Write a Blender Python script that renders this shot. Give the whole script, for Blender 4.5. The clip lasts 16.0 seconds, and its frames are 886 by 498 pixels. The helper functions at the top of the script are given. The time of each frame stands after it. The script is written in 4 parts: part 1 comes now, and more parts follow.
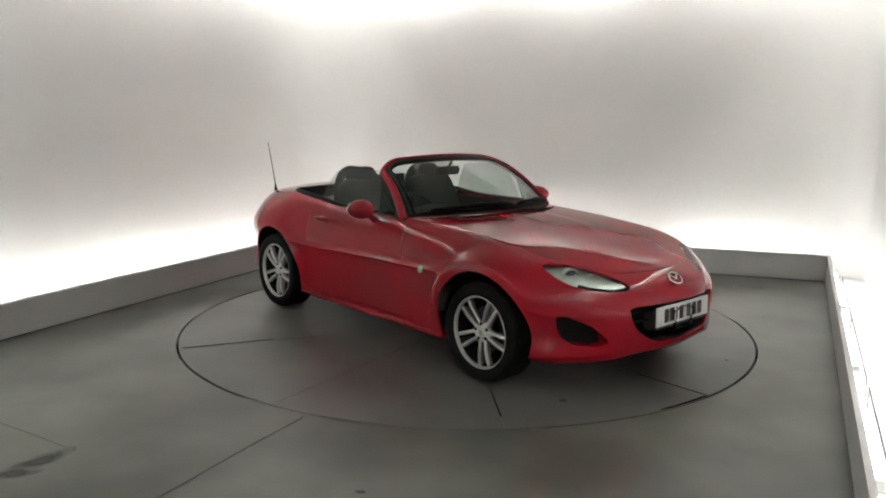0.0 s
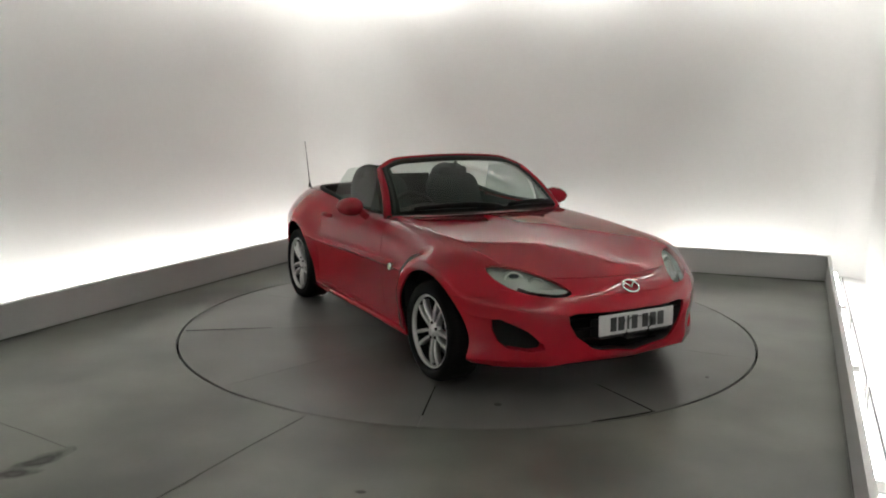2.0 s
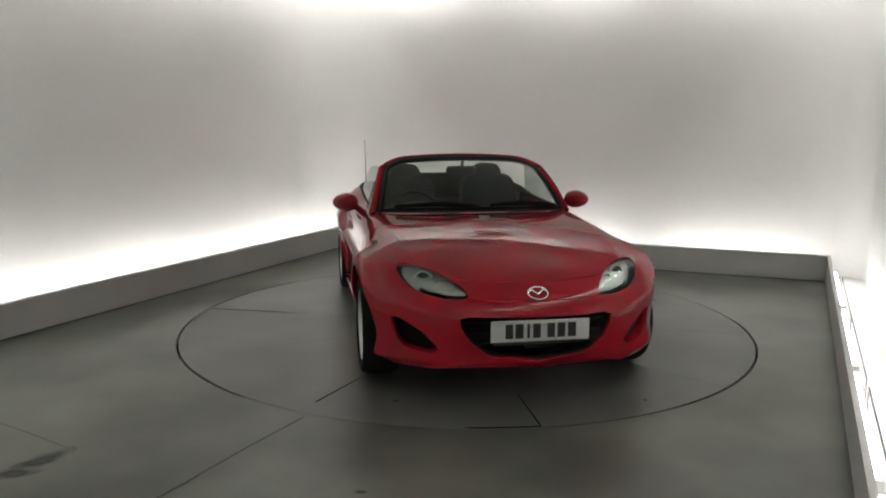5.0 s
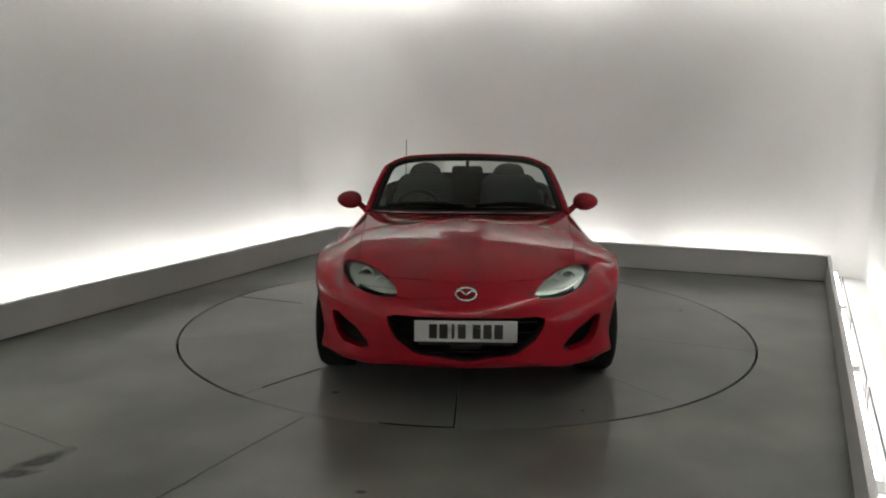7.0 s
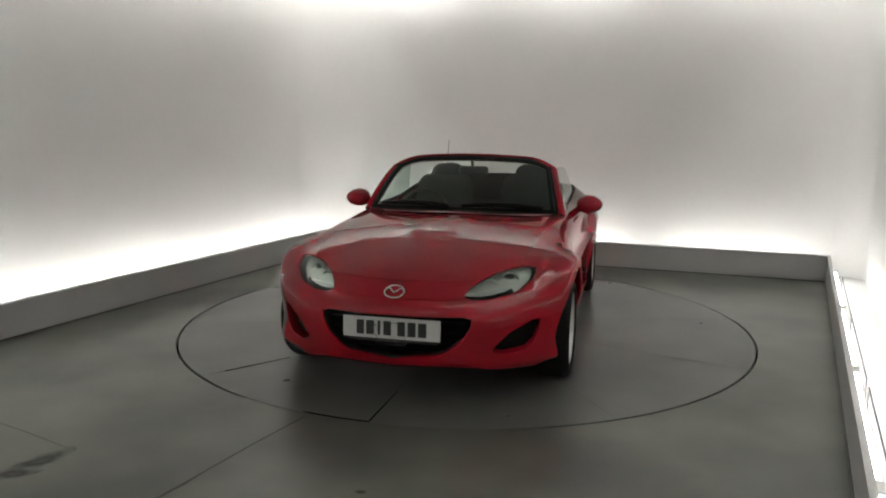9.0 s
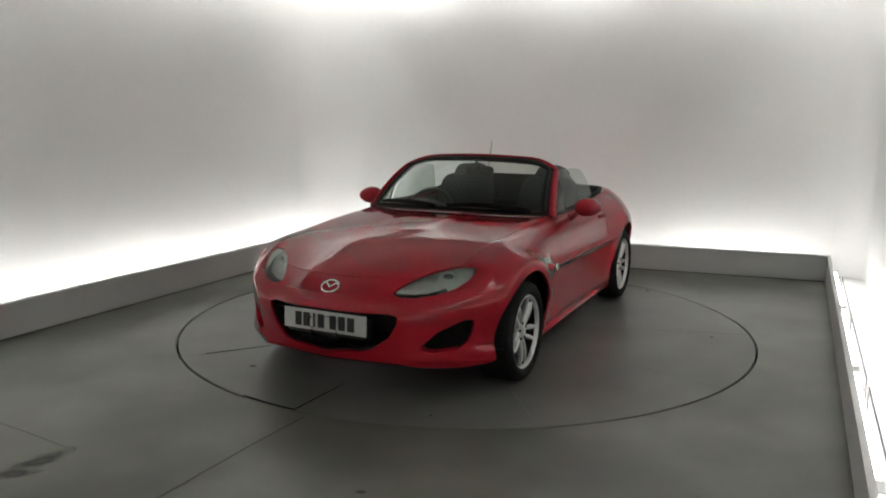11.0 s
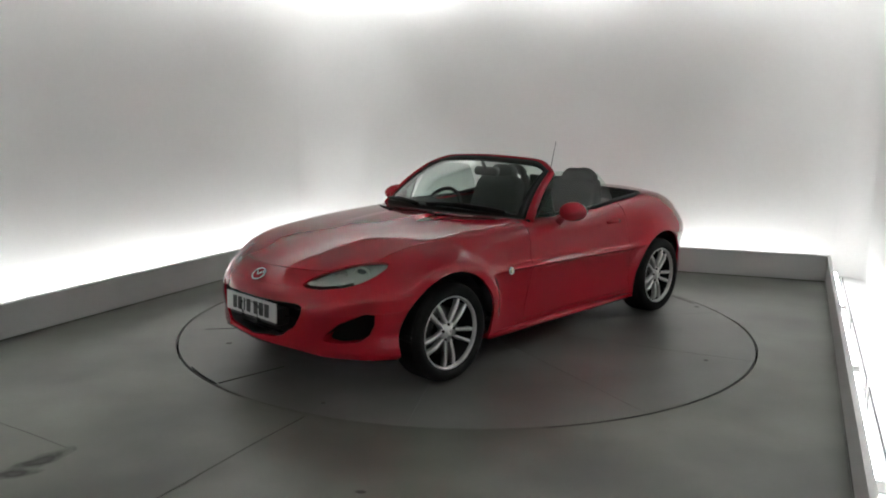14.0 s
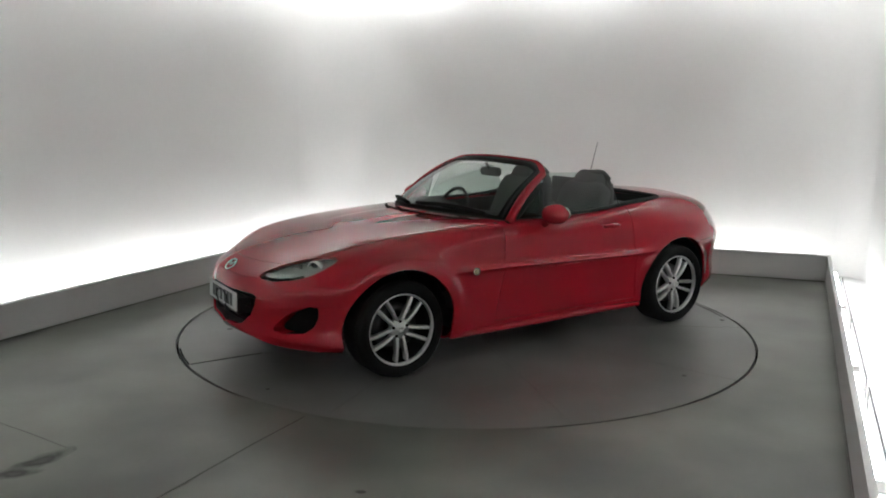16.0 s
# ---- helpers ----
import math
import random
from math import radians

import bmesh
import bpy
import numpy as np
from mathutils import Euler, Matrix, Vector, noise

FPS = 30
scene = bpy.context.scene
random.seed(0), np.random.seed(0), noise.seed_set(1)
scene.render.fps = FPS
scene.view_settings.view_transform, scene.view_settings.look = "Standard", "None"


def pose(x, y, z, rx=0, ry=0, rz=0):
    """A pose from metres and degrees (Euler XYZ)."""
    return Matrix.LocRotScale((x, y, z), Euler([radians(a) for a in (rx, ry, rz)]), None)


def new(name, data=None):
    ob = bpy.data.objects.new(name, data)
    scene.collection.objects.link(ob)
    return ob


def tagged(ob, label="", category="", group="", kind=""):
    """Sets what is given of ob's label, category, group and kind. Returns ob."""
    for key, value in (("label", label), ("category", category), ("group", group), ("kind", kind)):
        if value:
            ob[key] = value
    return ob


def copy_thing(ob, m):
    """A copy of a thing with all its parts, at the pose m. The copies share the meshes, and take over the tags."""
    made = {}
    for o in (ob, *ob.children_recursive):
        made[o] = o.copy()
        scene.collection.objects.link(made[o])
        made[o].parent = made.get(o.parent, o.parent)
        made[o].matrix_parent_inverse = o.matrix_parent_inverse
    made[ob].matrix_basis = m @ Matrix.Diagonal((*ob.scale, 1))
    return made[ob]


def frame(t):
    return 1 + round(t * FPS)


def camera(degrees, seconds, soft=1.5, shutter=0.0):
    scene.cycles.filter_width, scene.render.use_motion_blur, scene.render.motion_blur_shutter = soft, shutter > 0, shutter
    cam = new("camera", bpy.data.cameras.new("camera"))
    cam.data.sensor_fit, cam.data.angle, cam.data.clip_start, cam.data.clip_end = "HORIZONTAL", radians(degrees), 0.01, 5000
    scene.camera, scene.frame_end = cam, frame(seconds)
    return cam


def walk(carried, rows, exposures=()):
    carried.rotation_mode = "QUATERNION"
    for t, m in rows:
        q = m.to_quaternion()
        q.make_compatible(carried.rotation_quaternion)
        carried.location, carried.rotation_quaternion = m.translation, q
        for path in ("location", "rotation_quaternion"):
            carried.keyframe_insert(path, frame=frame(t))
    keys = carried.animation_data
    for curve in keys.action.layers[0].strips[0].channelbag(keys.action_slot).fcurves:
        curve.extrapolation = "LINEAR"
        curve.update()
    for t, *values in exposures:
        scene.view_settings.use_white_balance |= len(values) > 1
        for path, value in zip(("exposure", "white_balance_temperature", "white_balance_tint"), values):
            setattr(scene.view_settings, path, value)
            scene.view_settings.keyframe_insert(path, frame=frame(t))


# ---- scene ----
cam = camera(59.58, 16.0, soft=1.9)
EYE = (0.0, -5.5738, 1.4969)
CAM = Matrix(((0.999540, -0.010549, 0.028451, EYE[0]), (0.029824, 0.168808, -0.985198, EYE[1]),
              (0.005591, 0.985593, 0.169044, EYE[2]), (0, 0, 0, 1)))
walk(cam, [(0, CAM), (16, CAM)], exposures=[(0, 0.37, 6480, 10), (3.5, 0.11, 6480, 10), (7, -0.08, 6480, 10), (9, -0.04, 6480, 10), (12.5, 0.09, 6250, 10), (16, 0.18, 6170, 10)])

# ---- light of the closed studio: cove tubes, low and high, built below as things ----
world = bpy.data.worlds.new("world")
world.use_nodes = True
world.node_tree.nodes["Background"].inputs[0].default_value = (0.5, 0.5, 0.5, 1)
world.node_tree.nodes["Background"].inputs[1].default_value = 0.02
scene.world = world
TUBE_GLOW = 22.0


# ---- materials ----
def material(name, color, rough=0.5, metal=0.0, coat=0.0, grain=0.0, size=40.0, bump=0.0, stains=0.0, stain_size=1.2,
             rough_var=0.0, spec=0.5, glow=0.0, space="Object", coat_rough=0.085):
    m = bpy.data.materials.new(name)
    m.use_nodes = True
    nt = m.node_tree
    b = nt.nodes["Principled BSDF"]
    b.inputs["Base Color"].default_value = (*color, 1)
    b.inputs["Roughness"].default_value = rough
    b.inputs["Metallic"].default_value = metal
    b.inputs["Coat Weight"].default_value = coat
    b.inputs["Coat Roughness"].default_value = coat_rough
    b.inputs["Specular IOR Level"].default_value = spec
    if glow:
        b.inputs["Emission Color"].default_value = (*color, 1)
        b.inputs["Emission Strength"].default_value = glow
    if grain or stains or bump or rough_var:
        tc = nt.nodes.new("ShaderNodeTexCoord")
        fine = nt.nodes.new("ShaderNodeTexNoise")
        fine.inputs["Scale"].default_value = size
        fine.inputs["Detail"].default_value = 6
        wide = nt.nodes.new("ShaderNodeTexNoise")
        wide.inputs["Scale"].default_value = stain_size
        wide.inputs["Detail"].default_value = 2
        wide.inputs["Roughness"].default_value = 0.45
        for n in (fine, wide):
            nt.links.new(tc.outputs[space], n.inputs["Vector"])
        a = nt.nodes.new("ShaderNodeMath")
        a.operation = "MULTIPLY_ADD"
        a.inputs[1].default_value = grain * 2
        a.inputs[2].default_value = 1 - grain
        c = nt.nodes.new("ShaderNodeMath")
        c.operation = "MULTIPLY_ADD"
        c.inputs[1].default_value = stains * 2
        c.inputs[2].default_value = 1 - stains
        nt.links.new(fine.outputs["Fac"], a.inputs[0])
        nt.links.new(wide.outputs["Fac"], c.inputs[0])
        p = nt.nodes.new("ShaderNodeMath")
        p.operation = "MULTIPLY"
        nt.links.new(a.outputs[0], p.inputs[0])
        nt.links.new(c.outputs[0], p.inputs[1])
        mul = nt.nodes.new("ShaderNodeVectorMath")
        mul.operation = "SCALE"
        mul.inputs[0].default_value = color
        nt.links.new(p.outputs[0], mul.inputs["Scale"])
        nt.links.new(mul.outputs[0], b.inputs["Base Color"])
        if rough_var:
            r = nt.nodes.new("ShaderNodeMath")
            r.operation = "MULTIPLY_ADD"
            r.inputs[1].default_value = rough_var * 2
            r.inputs[2].default_value = rough - rough_var
            nt.links.new(wide.outputs["Fac"], r.inputs[0])
            nt.links.new(r.outputs[0], b.inputs["Roughness"])
        if bump:
            bn = nt.nodes.new("ShaderNodeBump")
            bn.inputs["Strength"].default_value = bump
            bn.inputs["Distance"].default_value = 0.004
            nt.links.new(fine.outputs["Fac"], bn.inputs["Height"])
            nt.links.new(bn.outputs[0], b.inputs["Normal"])
    return m


def glass(name, tint, rough=0.0, shine=0.04):
    m = bpy.data.materials.new(name)
    m.use_nodes = True
    nt = m.node_tree
    nt.nodes.remove(nt.nodes["Principled BSDF"])
    tr = nt.nodes.new("ShaderNodeBsdfTransparent")
    tr.inputs[0].default_value = (*tint, 1)
    gl = nt.nodes.new("ShaderNodeBsdfGlossy")
    gl.inputs["Roughness"].default_value = rough
    lw = nt.nodes.new("ShaderNodeLayerWeight")
    lw.inputs["Blend"].default_value = 0.5
    pw = nt.nodes.new("ShaderNodeMath")
    pw.operation = "POWER"
    pw.inputs[1].default_value = 5.0
    nt.links.new(lw.outputs["Facing"], pw.inputs[0])
    fr = nt.nodes.new("ShaderNodeMath")
    fr.operation = "MULTIPLY_ADD"
    fr.inputs[1].default_value = 0.92
    fr.inputs[2].default_value = shine
    nt.links.new(pw.outputs[0], fr.inputs[0])
    mix = nt.nodes.new("ShaderNodeMixShader")
    nt.links.new(fr.outputs[0], mix.inputs[0])
    nt.links.new(tr.outputs[0], mix.inputs[1])
    nt.links.new(gl.outputs[0], mix.inputs[2])
    nt.links.new(mix.outputs[0], nt.nodes["Material Output"].inputs["Surface"])
    return m


WALL = material("white_cove_wall", (0.80, 0.795, 0.78), 0.45, grain=0.02, size=25, stains=0.05, stain_size=0.6, spec=0.4)
CEIL = material("white_ceiling", (0.78, 0.78, 0.76), 0.8, grain=0.02, stains=0.03)
PLINTH = material("grey_plinth_board", (0.49, 0.49, 0.48), 0.5, grain=0.04, size=60, stains=0.08, stain_size=1.0)
PLINTH_TOP = material("white_board_edge", (0.7, 0.7, 0.69), 0.5, grain=0.03, stains=0.06)
FLOOR = material("grey_painted_floor", (0.112, 0.116, 0.098), 0.30, grain=0.10, size=9, stains=1.15, stain_size=1.3,
                 bump=0.02, spec=0.5)
DISC = material("grey_turntable_paint", (0.120, 0.121, 0.111), 0.32, grain=0.06, size=16, stains=0.75, stain_size=1.3,
                bump=0.02, spec=0.5)
GAP = material("dark_joint", (0.008, 0.008, 0.008), 0.9, spec=0.1)
SCUFF = material("black_rubber_scuff", (0.075, 0.075, 0.066), 0.6, grain=0.3, size=30)
def smudge(name, color, rough, strength):
    """A mark that thins out towards its edge and is broken by grain."""
    m = material(name, color, rough)
    nt = m.node_tree
    tc = nt.nodes.new("ShaderNodeTexCoord")
    centre = nt.nodes.new("ShaderNodeVectorMath")
    centre.operation = "MULTIPLY_ADD"
    centre.inputs[1].default_value = (2, 2, 0)
    centre.inputs[2].default_value = (-1, -1, 0)
    far = nt.nodes.new("ShaderNodeVectorMath")
    far.operation = "LENGTH"
    noise = nt.nodes.new("ShaderNodeTexNoise")
    noise.inputs["Scale"].default_value = 9.0
    noise.inputs["Detail"].default_value = 5.0
    mix = nt.nodes.new("ShaderNodeMath")
    mix.operation = "MULTIPLY_ADD"
    mix.inputs[1].default_value = 1.7
    less = nt.nodes.new("ShaderNodeMath")
    less.operation = "MULTIPLY_ADD"
    less.inputs[1].default_value = -1.0
    less.inputs[2].default_value = 0.08
    fac = nt.nodes.new("ShaderNodeMath")
    fac.operation = "MULTIPLY"
    fac.use_clamp = True
    fac.inputs[1].default_value = strength
    clear = nt.nodes.new("ShaderNodeBsdfTransparent")
    blend = nt.nodes.new("ShaderNodeMixShader")
    nt.links.new(tc.outputs["Generated"], centre.inputs[0])
    nt.links.new(centre.outputs[0], far.inputs[0])
    nt.links.new(tc.outputs["Object"], noise.inputs["Vector"])
    nt.links.new(far.outputs["Value"], less.inputs[0])
    nt.links.new(noise.outputs["Fac"], mix.inputs[0])
    nt.links.new(less.outputs[0], mix.inputs[2])
    nt.links.new(mix.outputs[0], fac.inputs[0])
    nt.links.new(fac.outputs[0], blend.inputs[0])
    nt.links.new(clear.outputs[0], blend.inputs[1])
    nt.links.new(nt.nodes["Principled BSDF"].outputs[0], blend.inputs[2])
    nt.links.new(blend.outputs[0], nt.nodes["Material Output"].inputs["Surface"])
    return m


DARK_MARK = smudge("dark_rubber_smear", (0.045, 0.045, 0.038), 0.5, 1.3)
TUBE = material("glowing_tube", (1.0, 0.985, 0.95), 0.4, glow=TUBE_GLOW)
METAL = material("white_lamp_housing", (0.6, 0.6, 0.6), 0.4)
RED = material("red_car_paint", (0.31, 0.010, 0.020), 0.45, coat=0.85, coat_rough=0.06, spec=0.0)
SEAM = material("black_panel_gap", (0.012, 0.006, 0.006), 0.7)
BLACK = material("black_plastic", (0.018, 0.018, 0.018), 0.5, grain=0.1, size=200, bump=0.05)
MESH = material("black_grille_plastic", (0.004, 0.004, 0.004), 0.7, spec=0.15)
RUBBER = material("black_tyre_rubber", (0.011, 0.011, 0.011), 0.9, grain=0.15, size=80, bump=0.1, spec=0.15)
ALLOY = material("silver_alloy", (0.55, 0.55, 0.54), 0.30, metal=0.75, grain=0.04, size=60)
STEEL = material("grey_steel", (0.12, 0.12, 0.12), 0.45, metal=0.9, grain=0.1, size=50)
CHROME = material("chrome", (0.75, 0.75, 0.75), 0.15, metal=1.0)
FABRIC = material("dark_grey_seat_fabric", (0.036, 0.043, 0.040), 0.9, grain=0.15, size=250, bump=0.2)
LINING = material("black_cabin_lining", (0.013, 0.015, 0.014), 0.8, grain=0.1, size=120, bump=0.1)
CLOTH = material("black_folded_roof_cloth", (0.008, 0.008, 0.008), 0.9, grain=0.1, size=200, bump=0.15)
PLATE = material("white_number_plate", (0.50, 0.50, 0.49), 0.35, grain=0.02, size=90)
INK = material("black_ink", (0.015, 0.015, 0.015), 0.5)
LAMP_BOWL = material("silver_lamp_reflector", (0.50, 0.53, 0.50), 0.25, metal=0.45, grain=0.12, size=30)
LENS_DARK = material("dark_projector_lens", (0.05, 0.06, 0.07), 0.08, coat=1.0)
AMBER = material("pale_indicator_lens", (0.55, 0.44, 0.30), 0.25, coat=0.5)
TAIL = material("dark_red_lamp_lens", (0.3, 0.01, 0.01), 0.15, coat=1.0)
MIRROR = material("mirror_glass", (0.9, 0.9, 0.9), 0.02, metal=1.0)
SCREEN = glass("windscreen_glass", (0.66, 0.73, 0.69))
SIDE_GLASS = glass("tinted_side_glass", (0.66, 0.74, 0.70), shine=0.10)
CLEAR = glass("clear_lamp_cover", (0.92, 0.95, 0.93))


# ---- mesh helpers ----
def mesh_of(name, verts, faces, mat, smooth=True):
    me = bpy.data.meshes.new(name)
    me.from_pydata([tuple(v) for v in verts], [], faces)
    me.materials.append(mat)
    if smooth:
        me.polygons.foreach_set("use_smooth", [True] * len(me.polygons))
    me.update()
    return me


def put(name, me, parent=None, label="", m=None):
    ob = new(name, me)
    if parent:
        ob.parent = parent
    if m is not None:
        ob.matrix_basis = m
    return tagged(ob, label)


def part(name, bm, mat, parent=None, label="", smooth=False, m=None):
    me = bpy.data.meshes.new(name)
    bm.to_mesh(me)
    bm.free()
    me.materials.append(mat)
    me.polygons.foreach_set("use_smooth", [smooth] * len(me.polygons))
    return put(name, me, parent, label, m)


def box(bm, lo, hi, bevel=0.0, m=None):
    g = bmesh.ops.create_cube(bm, size=1.0)
    vs = g["verts"]
    for v in vs:
        v.co = Vector([lo[i] + (v.co[i] + 0.5) * (hi[i] - lo[i]) for i in range(3)])
    if bevel:
        es = list({e for v in vs for e in v.link_edges})
        r = bmesh.ops.bevel(bm, geom=es, offset=bevel, segments=2, affect="EDGES", profile=0.5)
        vs = list({v for f in r["faces"] for v in f.verts} | {v for v in vs if v.is_valid})
    if m is not None:
        bmesh.ops.transform(bm, matrix=m, verts=vs)
    return vs


def sweep(points, radius, seg=8, close=False, flat=1.0):
    """A tube along a line of points; radius may be one number or one for each point."""
    pts = [Vector(p) for p in points]
    n = len(pts)
    rad = radius if isinstance(radius, (list, tuple)) else [radius] * n
    verts, faces = [], []
    for i, p in enumerate(pts):
        a = pts[(i - 1) % n] if (i or close) else pts[0]
        b = pts[(i + 1) % n] if (i < n - 1 or close) else pts[-1]
        t = (b - a).normalized()
        up = Vector((0, 0, 1)) if abs(t.z) < 0.9 else Vector((1, 0, 0))
        s = t.cross(up).normalized()
        w = s.cross(t)
        for k in range(seg):
            an = 2 * math.pi * k / seg
            verts.append(p + s * math.cos(an) * rad[i] + w * math.sin(an) * rad[i] * flat)
    for i in range(n if close else n - 1):
        j = (i + 1) % n
        for k in range(seg):
            l = (k + 1) % seg
            faces.append((i * seg + k, i * seg + l, j * seg + l, j * seg + k))
    if not close:
        faces.append(tuple(range(seg))[::-1])
        faces.append(tuple((n - 1) * seg + k for k in range(seg)))
    return verts, faces


def lathe(profile, seg=48, axis="y"):
    """Turns a closed profile of (radius, along) about an axis."""
    verts, faces = [], []
    n = len(profile)
    for k in range(seg):
        a = 2 * math.pi * k / seg
        for r, y in profile:
            verts.append((r * math.cos(a), y, r * math.sin(a)) if axis == "y" else (r * math.cos(a), r * math.sin(a), y))
    for k in range(seg):
        l = (k + 1) % seg
        for i in range(n):
            j = (i + 1) % n
            faces.append((k * n + i, k * n + j, l * n + j, l * n + i))
    return verts, faces


def spline(xs, ys, q):
    """Monotone cubic through (xs, ys), at q."""
    xs, ys = np.asarray(xs, float), np.asarray(ys, float)
    h = np.diff(xs)
    d = np.diff(ys) / h
    m = np.zeros(len(xs))
    m[0], m[-1] = d[0], d[-1]
    for i in range(1, len(xs) - 1):
        if d[i - 1] * d[i] > 0:
            w1, w2 = 2 * h[i] + h[i - 1], h[i] + 2 * h[i - 1]
            m[i] = (w1 + w2) / (w1 / d[i - 1] + w2 / d[i])
    q = np.asarray(q, float)
    k = np.clip(np.searchsorted(xs, q) - 1, 0, len(xs) - 2)
    t = (q - xs[k]) / h[k]
    return ((2 * t**3 - 3 * t**2 + 1) * ys[k] + (t**3 - 2 * t**2 + t) * h[k] * m[k]
            + (-2 * t**3 + 3 * t**2) * ys[k + 1] + (t**3 - t**2) * h[k] * m[k + 1])


def empty(name, label, category, group=""):
    return tagged(new(name), label, category, group)


# ---- the studio ----
CORNER_LB, CORNER_RB = Vector((-1.45, 3.13, 0)), Vector((3.345, 1.555, 0))
LEFT_DIR, RIGHT_DIR = Vector((-0.396, -0.918, 0)).normalized(), Vector((-0.390, -0.921, 0)).normalized()
CORNER_LF, CORNER_RF = CORNER_LB + LEFT_DIR * 8.8, CORNER_RB + RIGHT_DIR * 9.3
TROUGH, WALL_TOP, PLINTH_H = 0.34, 3.08, 0.240
INNER = [CORNER_LF, CORNER_LB, CORNER_RB, CORNER_RF]
CENTRE = sum(INNER, Vector()) / 4


def offset_ring(d):
    """The four corners of the room, pushed outwards by d."""
    out = []
    for i in range(4):
        a, b, c = INNER[i - 1], INNER[i], INNER[(i + 1) % 4]
        e1, e2 = (b - a).normalized(), (c - b).normalized()
        n1, n2 = Vector((-e1.y, e1.x, 0)), Vector((-e2.y, e2.x, 0))
        if n1.dot(b - CENTRE) < 0:
            n1, n2 = -n1, -n2
        k = (n1 + n2).normalized()
        out.append(b + k * (d / k.dot(n1)))
    return out


def build_studio():
    # floor with a round hole for the turntable
    ring = offset_ring(TROUGH + 0.15)
    n, r = 128, 2.026
    verts = [(r * math.cos(2 * math.pi * i / n), r * math.sin(2 * math.pi * i / n), 0) for i in range(n)]
    far = []
    for i in range(n):
        d = Vector((math.cos(2 * math.pi * i / n), math.sin(2 * math.pi * i / n), 0))
        best = 1e9
        for j in range(4):
            a, b = ring[j], ring[(j + 1) % 4]
            e = b - a
            den = d.x * e.y - d.y * e.x
            if abs(den) > 1e-9:
                t = (a.x * e.y - a.y * e.x) / den
                s = (a.x * d.y - a.y * d.x) / den
                if t > 0 and -1e-6 <= s <= 1 + 1e-6:
                    best = min(best, t)
        far.append(d * best)
    verts += [tuple(v) for v in far]
    faces = [(i, n + i, n + (i + 1) % n, (i + 1) % n) for i in range(n)]
    # the corners that the rays miss
    for c in ring:
        k = int(math.atan2(c.y, c.x) % (2 * math.pi) / (2 * math.pi) * n)
        verts.append(tuple(c))
        faces.append((n + k, len(verts) - 1, n + (k + 1) % n))
    verts += [(x, y, -0.03) for x, y, _ in verts[:n]]
    base = len(verts) - n
    faces += [(i, (i + 1) % n, base + (i + 1) % n, base + i) for i in range(n)]
    tagged(put("floor", mesh_of("floor", verts, faces, FLOOR, False)), "grey painted studio floor with scuffs and stains", "floor", kind="structure")
    pit, pf = lathe([(0.0, -0.06), (2.08, -0.06), (2.08, -0.031), (0.0, -0.031)], 64, "z")
    tagged(put("turntable_pit", mesh_of("turntable_pit", pit, pf, GAP, False)), "dark gap beneath the turntable rim", "pit", kind="structure")

    # grey filler that hides stretches of the ring's gap
    for a0, a1, r0 in ((-127, -78, 2.0145), (4, 34, 2.0165), (100, 140, 2.0165)):
        v, f = flat_strip([((r0 + 2.027) / 2 * math.cos(radians(a)), (r0 + 2.027) / 2 * math.sin(radians(a))) for a in np.linspace(a0, a1, 24)],
                          [0.002] + [2.027 - r0] * 22 + [0.002], -0.012, 0.0125)
        tagged(put("ring_filler", mesh_of("ring_filler", v, f, FLOOR, False)), "grey filler in the gap round the turntable", "filler", kind="structure")

    # walls with a swept foot, rounded corners
    outer = offset_ring(TROUGH)
    names = ("wall_west", "wall_north", "wall_east", "wall_south")
    prof = [(0.0, 0.0), (0.0, 0.7), (0.0, 1.5), (0.0, WALL_TOP)]
    for i in range(4):
        a, b = outer[i], outer[(i + 1) % 4]
        d = (b - a).normalized()
        nin = Vector((-d.y, d.x, 0))
        if nin.dot(CENTRE - a) < 0:
            nin = -nin
        verts, faces = [], []
        m = len(prof)
        for (p, back) in ((a, 0), (b, 0)):
            for off, z in prof:
                verts.append(p + nin * off + Vector((0, 0, z)))
            for off, z in prof:
                verts.append(p + nin * (off - 0.12) + Vector((0, 0, z + (0.12 if off > 0.1 else 0))))
        for k in range(m - 1):
            faces.append((k, k + 1, 2 * m + k + 1, 2 * m + k))
            faces.append((m + k, 3 * m + k, 3 * m + k + 1, m + k + 1))
        tagged(put(names[i], mesh_of(names[i], verts, faces, WALL)), "smooth white studio wall lit from its foot", "wall", kind="structure")
    # rounded cove posts in the corners
    for i in range(4):
        c = outer[i]
        rad = (0.5, 0.60, 0.25, 0.5)[i]
        d1 = (outer[i - 1] - c).normalized()
        d2 = (outer[(i + 1) % 4] - c).normalized()
        ang = d1.angle(d2)
        bis = (d1 + d2).normalized()
        reach = rad / math.tan(ang / 2)
        mid = c + bis * (rad / math.sin(ang / 2))
        p1, p2 = c + d1 * reach - mid, c + d2 * reach - mid
        verts, faces = [], []
        steps = 14
        for k in range(steps + 1):
            t = k / steps
            w = p1.normalized().slerp(p2.normalized(), t) * (rad - 0.002)
            for z in (0.0, WALL_TOP):
                verts.append(mid + w + Vector((0, 0, z)))
        for k in range(steps):
            faces.append((2 * k, 2 * k + 1, 2 * k + 3, 2 * k + 2))
        tagged(put("corner_cove", mesh_of("corner_cove", verts, faces, WALL)), "rounded white corner between two walls", "wall", kind="structure")
    top = offset_ring(TROUGH + 0.13)
